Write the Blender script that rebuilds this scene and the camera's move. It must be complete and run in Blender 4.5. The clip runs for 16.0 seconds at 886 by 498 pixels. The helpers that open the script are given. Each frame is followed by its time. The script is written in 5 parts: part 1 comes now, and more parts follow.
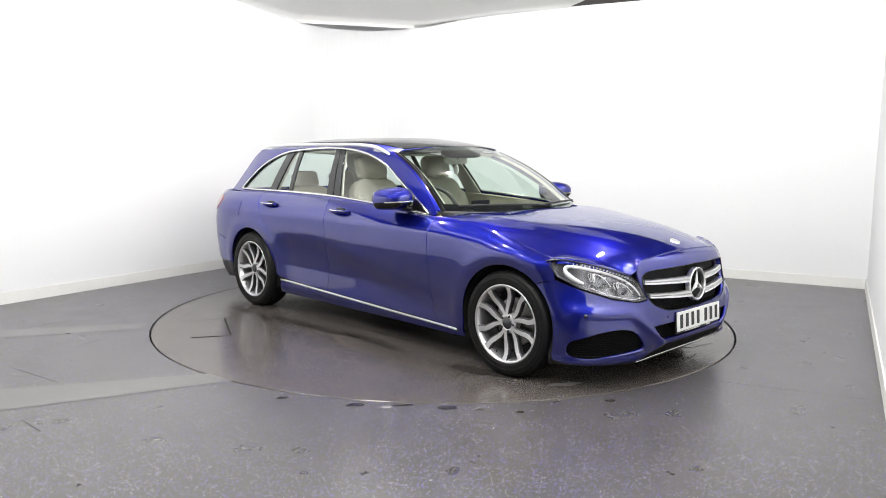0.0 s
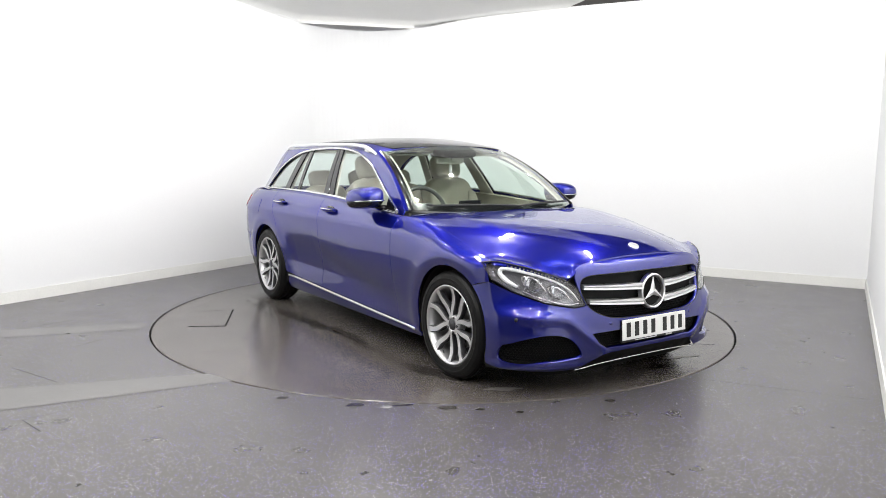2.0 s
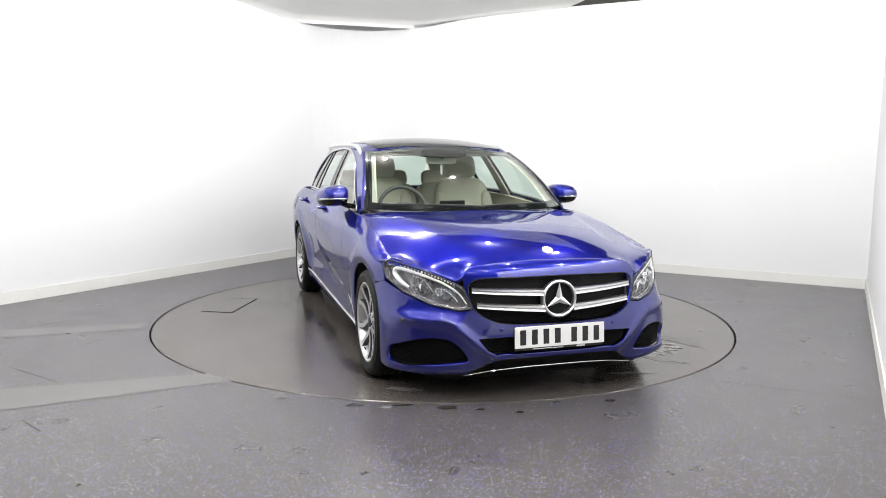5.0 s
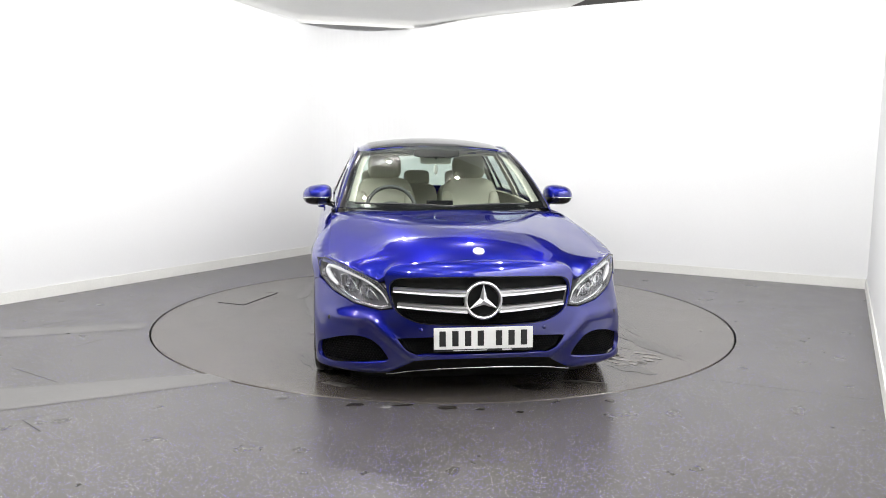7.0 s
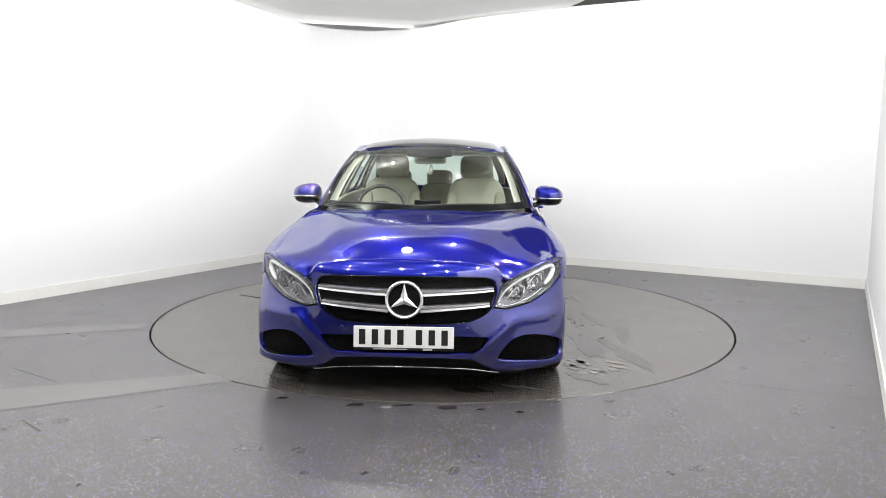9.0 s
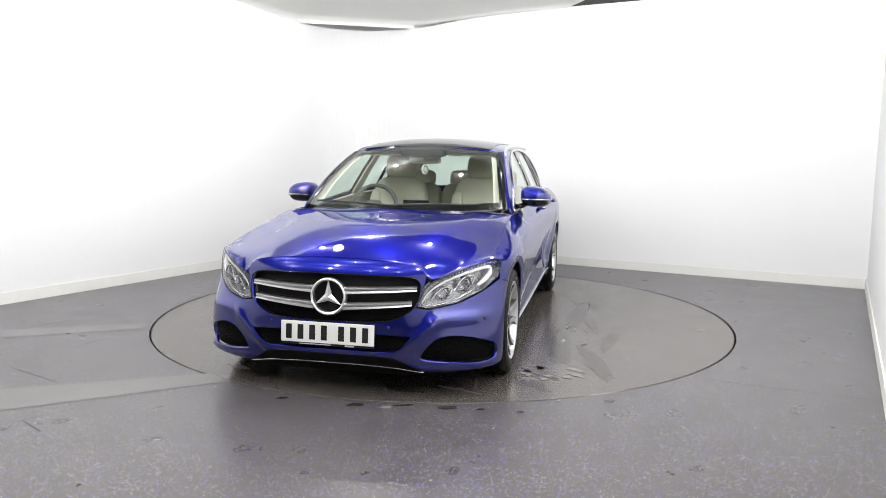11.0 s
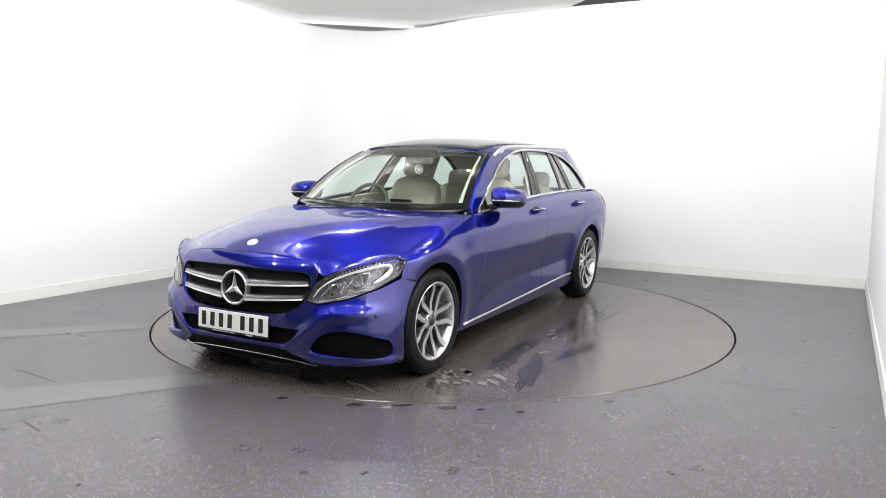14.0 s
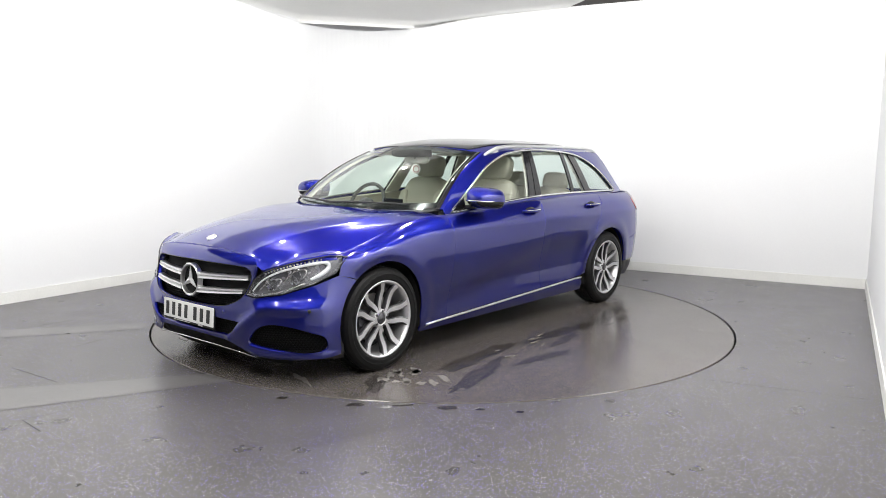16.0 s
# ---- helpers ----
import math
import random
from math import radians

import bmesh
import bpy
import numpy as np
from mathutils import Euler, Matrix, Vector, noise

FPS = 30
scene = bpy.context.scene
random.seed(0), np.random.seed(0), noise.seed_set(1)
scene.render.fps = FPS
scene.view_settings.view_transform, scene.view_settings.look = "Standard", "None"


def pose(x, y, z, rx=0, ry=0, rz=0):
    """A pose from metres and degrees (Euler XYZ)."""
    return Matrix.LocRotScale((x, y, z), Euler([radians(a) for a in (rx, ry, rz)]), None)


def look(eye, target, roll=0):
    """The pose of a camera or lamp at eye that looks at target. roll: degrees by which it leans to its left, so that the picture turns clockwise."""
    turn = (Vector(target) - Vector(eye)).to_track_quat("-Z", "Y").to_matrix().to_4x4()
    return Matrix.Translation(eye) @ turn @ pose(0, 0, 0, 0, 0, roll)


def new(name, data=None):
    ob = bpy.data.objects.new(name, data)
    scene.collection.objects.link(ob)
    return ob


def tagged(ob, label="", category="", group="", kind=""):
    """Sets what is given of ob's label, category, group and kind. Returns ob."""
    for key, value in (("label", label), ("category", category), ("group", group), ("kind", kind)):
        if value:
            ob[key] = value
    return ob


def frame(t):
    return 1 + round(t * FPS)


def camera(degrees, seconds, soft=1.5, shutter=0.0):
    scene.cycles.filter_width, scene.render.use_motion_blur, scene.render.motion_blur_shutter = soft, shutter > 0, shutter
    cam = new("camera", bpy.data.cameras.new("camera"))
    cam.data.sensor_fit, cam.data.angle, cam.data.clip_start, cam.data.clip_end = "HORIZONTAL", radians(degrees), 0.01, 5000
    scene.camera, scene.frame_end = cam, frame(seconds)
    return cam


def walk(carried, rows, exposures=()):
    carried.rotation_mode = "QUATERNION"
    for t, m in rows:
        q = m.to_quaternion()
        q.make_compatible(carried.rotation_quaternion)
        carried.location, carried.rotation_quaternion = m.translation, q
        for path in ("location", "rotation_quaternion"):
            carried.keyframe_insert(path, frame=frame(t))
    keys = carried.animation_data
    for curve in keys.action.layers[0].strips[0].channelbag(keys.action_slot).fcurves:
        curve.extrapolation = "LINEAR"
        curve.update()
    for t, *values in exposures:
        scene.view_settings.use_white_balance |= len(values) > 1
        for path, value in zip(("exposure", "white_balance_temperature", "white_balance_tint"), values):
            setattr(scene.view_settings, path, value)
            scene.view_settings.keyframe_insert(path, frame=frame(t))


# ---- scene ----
from mathutils.geometry import delaunay_2d_cdt

TURN_START, TURN_RATE = -45.16, -5.2776          # the car's heading in degrees, and its turn per second
SET_X, SET_Y = 0.088, -0.099                     # how the car stands on the turntable

cam = camera(60.91, 16.0, soft=0.9)
EYE = (0.0, -6.127, 1.327)
AIM = (EYE[0] - 0.0006 * 5, EYE[1] + 5 * math.cos(radians(7.372)), EYE[2] - 5 * math.sin(radians(7.372)))
walk(cam, [(0.0, look(EYE, AIM, 0.492)), (16.0, look(EYE, AIM, 0.492))])

# world: a closed room, only a trace of grey
world = bpy.data.worlds.new("world")
world.use_nodes = True
world.node_tree.nodes["Background"].inputs[0].default_value = (0.9, 0.95, 1.0, 1)
world.node_tree.nodes["Background"].inputs[1].default_value = 0.05
scene.world = world
scene.view_settings.exposure = 0.0

CEILING = 2.99


def spot_lamp(x, y, watts, radius=0.034):
    """A small bare lamp hung just under the ceiling."""
    data = bpy.data.lights.new("ceiling_lamp", "POINT")
    data.shadow_soft_size, data.energy, data.color = radius, watts, (0.992, 0.985, 0.970)
    ob = new("ceiling_lamp", data)
    ob.location = (x, y, CEILING - 0.12)


# rows of lamps along the room, parallel to its side walls
ALONG, ACROSS = Vector((0.519, 0.855, 0)), Vector((0.855, -0.519, 0))
for i in range(5):
    for j in range(4):
        p = Vector((-0.458, -2.30, 0)) + ALONG * (i - 2) * 1.30 + ACROSS * (j - 1.5) * 1.30
        spot_lamp(p.x, p.y, 53)

# ---------------------------------------------------------------- materials
def material(name, base, rough=0.5, metal=0.0, vary=0.12, scale=8.0, fine=90.0, bump=0.0, rough_vary=0.06, coat=0.0, coat_rough=0.03, spec=0.5, emit=0.0):
    m = bpy.data.materials.new(name)
    m.use_nodes = True
    nt = m.node_tree
    b = nt.nodes["Principled BSDF"]
    b.inputs["Metallic"].default_value = metal
    b.inputs["Coat Weight"].default_value = coat
    b.inputs["Coat IOR"].default_value = 1.88
    b.inputs["Coat Roughness"].default_value = coat_rough
    b.inputs["Specular IOR Level"].default_value = spec
    tex = nt.nodes.new("ShaderNodeTexCoord")
    n1, n2 = nt.nodes.new("ShaderNodeTexNoise"), nt.nodes.new("ShaderNodeTexNoise")
    for n, sc in ((n1, scale), (n2, fine)):
        n.inputs["Scale"].default_value = sc
        n.inputs["Detail"].default_value = 4
        nt.links.new(tex.outputs["Object"], n.inputs["Vector"])
    add = nt.nodes.new("ShaderNodeMath")
    add.operation = "ADD"
    nt.links.new(n1.outputs["Fac"], add.inputs[0])
    nt.links.new(n2.outputs["Fac"], add.inputs[1])
    val = nt.nodes.new("ShaderNodeMapRange")
    val.inputs["From Min"].default_value, val.inputs["From Max"].default_value = 0.6, 1.4
    val.inputs["To Min"].default_value, val.inputs["To Max"].default_value = 1 - vary, 1 + vary
    nt.links.new(add.outputs[0], val.inputs["Value"])
    mul = nt.nodes.new("ShaderNodeVectorMath")
    mul.operation = "SCALE"
    mul.inputs[0].default_value = base
    nt.links.new(val.outputs[0], mul.inputs["Scale"])
    nt.links.new(mul.outputs[0], b.inputs["Base Color"])
    r = nt.nodes.new("ShaderNodeMapRange")
    r.inputs["From Min"].default_value, r.inputs["From Max"].default_value = 0.3, 0.7
    r.inputs["To Min"].default_value, r.inputs["To Max"].default_value = max(0.0, rough - rough_vary), min(1.0, rough + rough_vary)
    nt.links.new(n1.outputs["Fac"], r.inputs["Value"])
    nt.links.new(r.outputs[0], b.inputs["Roughness"])
    if bump:
        bp = nt.nodes.new("ShaderNodeBump")
        bp.inputs["Strength"].default_value, bp.inputs["Distance"].default_value = 0.5, bump
        nt.links.new(n2.outputs["Fac"], bp.inputs["Height"])
        nt.links.new(bp.outputs[0], b.inputs["Normal"])
    if emit:
        b.inputs["Emission Color"].default_value = (*base, 1)
        b.inputs["Emission Strength"].default_value = emit
    return m


def glass_material(name, tint, gloss=1.0):
    m = bpy.data.materials.new(name)
    m.use_nodes = True
    nt = m.node_tree
    nt.nodes.remove(nt.nodes["Principled BSDF"])
    tr, gl, mix, lw = (nt.nodes.new("ShaderNode" + k) for k in ("BsdfTransparent", "BsdfGlossy", "MixShader", "LayerWeight"))
    tr.inputs[0].default_value = (*tint, 1)
    gl.inputs["Color"].default_value = (gloss, gloss, gloss, 1)
    gl.inputs["Roughness"].default_value = 0.01
    lw.inputs[0].default_value = 0.5
    pw, sc = nt.nodes.new("ShaderNodeMath"), nt.nodes.new("ShaderNodeMath")
    pw.operation, sc.operation = "POWER", "MULTIPLY_ADD"
    pw.inputs[1].default_value, sc.inputs[1].default_value, sc.inputs[2].default_value = 5, 0.90, 0.045
    nt.links.new(lw.outputs["Facing"], pw.inputs[0])
    nt.links.new(pw.outputs[0], sc.inputs[0])
    nt.links.new(sc.outputs[0], mix.inputs[0])
    nt.links.new(tr.outputs[0], mix.inputs[1])
    nt.links.new(gl.outputs[0], mix.inputs[2])
    nt.links.new(mix.outputs[0], nt.nodes["Material Output"].inputs[0])
    return m


PAINT = material("blue_metallic_paint", (0.0066, 0.0115, 0.215), 0.37, 0.95, 0.05, 3, 700, 0.0, 0.02, 1.0, 0.008)
PAINT.node_tree.nodes["Principled BSDF"].inputs["Specular Tint"].default_value = (0.24, 0.28, 0.68, 1)
BLACK_TRIM = material("black_plastic", (0.012, 0.012, 0.013), 0.45, 0.0, 0.2, 20, 300, 0.0004)
MESH_BLACK = material("matt_black_mesh", (0.006, 0.006, 0.006), 0.6, 0.0, 0.2, 20, 300, spec=0.12)
GLOSS_BLACK = material("gloss_black_trim", (0.008, 0.008, 0.010), 0.10, 0.0, 0.1, 10, 200, 0.0, 0.02)
DARK_INNER = material("dark_inner_lining", (0.010, 0.010, 0.011), 0.8)
CHROME = material("bright_chrome", (0.80, 0.80, 0.80), 0.10, 1.0, 0.04, 10, 200, 0.0, 0.03)
SATIN = material("satin_aluminium", (0.84, 0.84, 0.84), 0.33, 1.0, 0.02, 12, 250, 0.0, 0.04)
ALLOY = material("machined_alloy_face", (0.74, 0.74, 0.75), 0.34, 0.9, 0.06, 14, 300, 0.0, 0.05)
ALLOY_DARK = material("grey_alloy_paint", (0.07, 0.07, 0.075), 0.38, 0.6, 0.1, 14, 300)
RUBBER = material("tyre_rubber", (0.007, 0.007, 0.007), 0.45, 0.0, 0.25, 12, 160, 0.0006, spec=0.18)
DISC = material("brake_disc_steel", (0.35, 0.34, 0.33), 0.35, 1.0, 0.15, 20, 220)
PLATE_WHITE = material("plate_white", (0.80, 0.80, 0.78), 0.35, 0.0, 0.03, 6, 200)
PLATE_BLACK = material("plate_black", (0.012, 0.012, 0.012), 0.4)
CREAM = material("cream_leather", (0.40, 0.375, 0.31), 0.5, 0.0, 0.08, 9, 220, 0.0008)
CREAM_DARK = material("cream_leather_piping", (0.36, 0.33, 0.27), 0.55, 0.0, 0.1, 9, 220)
LINING = material("cream_roof_lining", (0.52, 0.50, 0.44), 0.85, 0.0, 0.06, 7, 300, 0.0005)
DASH = material("dark_dashboard", (0.050, 0.050, 0.050), 0.55, 0.0, 0.15, 12, 300, 0.0008)
RED_LENS = material("red_tail_lens", (0.35, 0.01, 0.012), 0.12, 0.0, 0.1, 20, 200, 0.0, 0.02, 1.0)
LAMP_SILVER = material("lamp_reflector", (0.75, 0.76, 0.78), 0.15, 1.0, 0.08, 30, 200, 0.0, 0.06)
LAMP_WHITE = material("lamp_light_guide", (0.78, 0.79, 0.80), 0.25, 0.0, 0.05, 30, 200)
LAMP_GREY = material("lamp_bezel", (0.34, 0.34, 0.36), 0.24, 0.7, 0.12, 30, 200)
SCREEN_GLASS = glass_material("windscreen_glass", (0.82, 0.92, 0.85))
SIDE_GLASS = glass_material("side_glass", (0.88, 0.95, 0.92))
REAR_GLASS = glass_material("tinted_rear_glass", (0.78, 0.85, 0.82))
LENS = glass_material("lamp_lens", (0.97, 0.975, 0.98), 0.9)
WALL = material("white_wall_paint", (0.77, 0.775, 0.778), 0.7, 0.0, 0.015, 1.2, 60, 0.0006)
SKIRT = material("white_skirting_paint", (0.74, 0.74, 0.71), 0.5, 0.0, 0.05, 3, 60)
FABRIC = material("white_ceiling_membrane", (0.72, 0.72, 0.70), 0.6, 0.0, 0.04, 2, 40, 0.001)


def floor_material(name, base, speck, rough, dirt):
    """Safety vinyl: grey ground, glitter specks, scuffs and damp patches in the gloss."""
    m = bpy.data.materials.new(name)
    m.use_nodes = True
    nt = m.node_tree
    b = nt.nodes["Principled BSDF"]
    tex = nt.nodes.new("ShaderNodeTexCoord")

    def noise_at(scale, detail=5):
        n = nt.nodes.new("ShaderNodeTexNoise")
        n.inputs["Scale"].default_value, n.inputs["Detail"].default_value = scale, detail
        nt.links.new(tex.outputs["Object"], n.inputs["Vector"])
        return n

    def ramp(src, lo, hi, a, c):
        r = nt.nodes.new("ShaderNodeMapRange")
        for k, v in (("From Min", lo), ("From Max", hi), ("To Min", a), ("To Max", c)):
            r.inputs[k].default_value = v
        nt.links.new(src, r.inputs["Value"])
        return r.outputs[0]

    big, mid, fine = noise_at(0.7), noise_at(4.0), noise_at(140.0, 3)
    tone = nt.nodes.new("ShaderNodeMath")
    tone.operation = "MULTIPLY"
    nt.links.new(ramp(big.outputs["Fac"], 0.3, 0.7, 1 - dirt, 1 + dirt), tone.inputs[0])
    nt.links.new(ramp(fine.outputs["Fac"], 0.3, 0.7, 0.75, 1.25), tone.inputs[1])
    ground = nt.nodes.new("ShaderNodeVectorMath")
    ground.operation = "SCALE"
    ground.inputs[0].default_value = base
    nt.links.new(tone.outputs[0], ground.inputs["Scale"])
    cell = nt.nodes.new("ShaderNodeTexVoronoi")
    cell.inputs["Scale"].default_value = 130
    nt.links.new(tex.outputs["Object"], cell.inputs["Vector"])
    split = nt.nodes.new("ShaderNodeSeparateColor")
    nt.links.new(cell.outputs["Color"], split.inputs[0])
    chosen = ramp(split.outputs[0], 0.52, 0.55, 0, 1)
    core = ramp(cell.outputs["Distance"], 0.22, 0.36, 1, 0)
    dot = nt.nodes.new("ShaderNodeMath")
    dot.operation = "MULTIPLY"
    nt.links.new(chosen, dot.inputs[0])
    nt.links.new(core, dot.inputs[1])
    amount = nt.nodes.new("ShaderNodeMath")
    amount.operation = "MULTIPLY"
    amount.inputs[1].default_value = speck
    nt.links.new(dot.outputs[0], amount.inputs[0])
    hue = nt.nodes.new("ShaderNodeMix")
    hue.data_type = "RGBA"
    hue.inputs[6].default_value, hue.inputs[7].default_value = (0.17, 0.13, 0.62, 1), (0.72, 0.72, 0.76, 1)
    nt.links.new(ramp(split.outputs[1], 0.55, 0.65, 0, 1), hue.inputs[0])
    mix = nt.nodes.new("ShaderNodeMix")
    mix.data_type = "RGBA"
    nt.links.new(amount.outputs[0], mix.inputs[0])
    nt.links.new(ground.outputs[0], mix.inputs[6])
    nt.links.new(hue.outputs[2], mix.inputs[7])
    nt.links.new(mix.outputs[2], b.inputs["Base Color"])
    nt.links.new(ramp(mid.outputs["Fac"], 0.25, 0.75, rough - 0.025, rough + 0.03), b.inputs["Roughness"])
    bp = nt.nodes.new("ShaderNodeBump")
    bp.inputs["Strength"].default_value, bp.inputs["Distance"].default_value = 0.35, 0.0008
    nt.links.new(fine.outputs["Fac"], bp.inputs["Height"])
    nt.links.new(bp.outputs[0], b.inputs["Normal"])
    return m


FLOOR = floor_material("grey_safety_vinyl", (0.072, 0.067, 0.061), 0.95, 0.29, 0.09)
DISC_FLOOR = floor_material("worn_turntable_vinyl", (0.084, 0.074, 0.064), 0.30, 0.21, 0.16)
BAND = floor_material("paler_vinyl_strip", (0.125, 0.120, 0.117), 0.15, 0.30, 0.12)
DAMP_SHADE = floor_material("damp_and_shade_patch", (0.040, 0.035, 0.031), 0.1, 0.17, 0.3)
FILM = floor_material("dried_water_film", (0.16, 0.15, 0.14), 0.1, 0.24, 0.3)
PALE = material("pale_chip", (0.30, 0.30, 0.29), 0.6, 0.0, 0.5, 60, 300)
SEAM = material("worn_floor_seam", (0.030, 0.028, 0.028), 0.6)
GAP = material("black_gap", (0.004, 0.004, 0.004), 0.9)
DARK_PANEL = material("dark_grey_panel", (0.045, 0.046, 0.050), 0.5, 0.0, 0.15, 3, 60)
DARK_CEILING = material("dark_ceiling", (0.050, 0.045, 0.042), 0.9, 0.0, 0.2, 2, 30)


# ---------------------------------------------------------------- mesh helpers
def mesh_object(name, bm, mat, parent=None, label="", smooth=False):
    me = bpy.data.meshes.new(name)
    bm.to_mesh(me)
    bm.free()
    me.materials.append(mat)
    if smooth:
        me.shade_smooth()
    ob = new(name, me)
    if parent is not None:
        ob.parent = parent
    return tagged(ob, label)


def part(name, bm, mat, parent, label="", smooth=False):
    return mesh_object(name, bm, mat, parent, label, smooth)


def box(bm, lo, hi, bevel=0.0, m=None, segments=2):
    r = bmesh.ops.create_cube(bm, size=1)
    vs = r["verts"]
    c = [(a + b) / 2 for a, b in zip(lo, hi)]
    d = [b - a for a, b in zip(lo, hi)]
    for v in vs:
        v.co = Vector([c[i] + v.co[i] * d[i] for i in range(3)])
    if bevel:
        es = list({e for v in vs for e in v.link_edges})
        g = bmesh.ops.bevel(bm, geom=es, offset=bevel, segments=segments, affect="EDGES", profile=0.6)
        vs = list({v for f in g["faces"] for v in f.verts} | {v for v in vs if v.is_valid})
    if m is not None:
        bmesh.ops.transform(bm, matrix=m, verts=vs)
    return bm


def lathe(profile, steps=48, axis="y", arc=360.0):
    """Turns (radius, offset) pairs about an axis."""
    bm = bmesh.new()
    rings = []
    closed = arc > 359
    for i in range(steps if closed else steps + 1):
        a = radians(arc) * i / steps
        ring = []
        for r, o in profile:
            c, s = r * math.cos(a), r * math.sin(a)
            ring.append(bm.verts.new((c, o, s) if axis == "y" else ((c, s, o) if axis == "z" else (o, c, s))))
        rings.append(ring)
    n = len(rings)
    for i in range(n if closed else n - 1):
        a, b = rings[i], rings[(i + 1) % n]
        for j in range(len(profile) - 1):
            bm.faces.new((a[j], a[j + 1], b[j + 1], b[j]))
    bmesh.ops.remove_doubles(bm, verts=bm.verts, dist=1e-6)
    bmesh.ops.recalc_face_normals(bm, faces=bm.faces)
    return bm


def tube(points, radius, sides=8, flat=1.0, closed=False):
    """A rod along a row of points."""
    bm = bmesh.new()
    pts = [Vector(p) for p in points]
    rings = []
    n = len(pts)
    for i, p in enumerate(pts):
        if closed:
            d = pts[(i + 1) % n] - pts[i - 1]
        else:
            d = pts[min(i + 1, n - 1)] - pts[max(i - 1, 0)]
        d.normalize()
        a = d.cross(Vector((0, 0, 1)))
        if a.length < 0.05:
            a = d.cross(Vector((0, 1, 0)))
        a.normalize()
        b = a.cross(d)
        rad = radius(i / max(1, n - 1)) if callable(radius) else radius
        rings.append([bm.verts.new(p + a * math.cos(k * 2 * math.pi / sides) * rad * flat + b * math.sin(k * 2 * math.pi / sides) * rad) for k in range(sides)])
    for i in range(n if closed else n - 1):
        a, b = rings[i], rings[(i + 1) % n]
        for k in range(sides):
            bm.faces.new((a[k], a[(k + 1) % sides], b[(k + 1) % sides], b[k]))
    if not closed:
        bm.faces.new(rings[0])
        bm.faces.new(rings[-1])
    bmesh.ops.recalc_face_normals(bm, faces=bm.faces)
    return bm


def spline(ctrl, per=8, closed=False):
    """A smooth line through control points of any size."""
    out, n = [], len(ctrl)
    for i in range(n if closed else n - 1):
        p0, p1 = ctrl[i - 1] if (closed or i > 0) else ctrl[0], ctrl[i]
        p2 = ctrl[(i + 1) % n]
        p3 = ctrl[(i + 2) % n] if (closed or i + 2 < n) else ctrl[-1]
        for k in range(per):
            t = k / per
            out.append(tuple(0.5 * (2 * b + (c - a) * t + (2 * a - 5 * b + 4 * c - d) * t * t + (3 * b - a - 3 * c + d) * t**3)
                             for a, b, c, d in zip(p0, p1, p2, p3)))
    if not closed:
        out.append(tuple(ctrl[-1]))
    return out


def resample(line, step):
    out = [line[0]]
    for a, b in zip(line, line[1:]):
        n = max(1, int(math.dist(a, b) / step))
        out += [tuple(p + (q - p) * k / n for p, q in zip(a, b)) for k in range(1, n + 1)]
    return out


def inside(px, py, poly):
    hit = np.zeros(len(px), bool)
    n = len(poly)
    for i in range(n):
        (x0, y0), (x1, y1) = poly[i], poly[(i + 1) % n]
        if y0 == y1:
            continue
        k = ((y0 > py) != (y1 > py)) & (px < (x1 - x0) * (py - y0) / (y1 - y0) + x0)
        hit ^= k
    return hit


def area2(poly):
    return sum(a[0] * b[1] - b[0] * a[1] for a, b in zip(poly, poly[1:] + poly[:1]))


def inset(poly, d):
    """The outline drawn in by d."""
    n, s = len(poly), (1 if area2(poly) > 0 else -1)
    out = []
    for i in range(n):
        a, b = poly[i - 1], poly[(i + 1) % n]
        dx, dy = b[0] - a[0], b[1] - a[1]
        h = math.hypot(dx, dy) or 1
        out.append((poly[i][0] - s * dy / h * d, poly[i][1] + s * dx / h * d))
    return out


def clean(poly, step):
    """Even spacing along a closed outline."""
    line = resample(list(poly) + [poly[0]], step)[:-1]
    out = []
    for p in line:
        if not out or math.dist(p, out[-1]) > step * 0.25:
            out.append(p)
    if math.dist(out[0], out[-1]) < step * 0.25:
        out.pop()
    return out


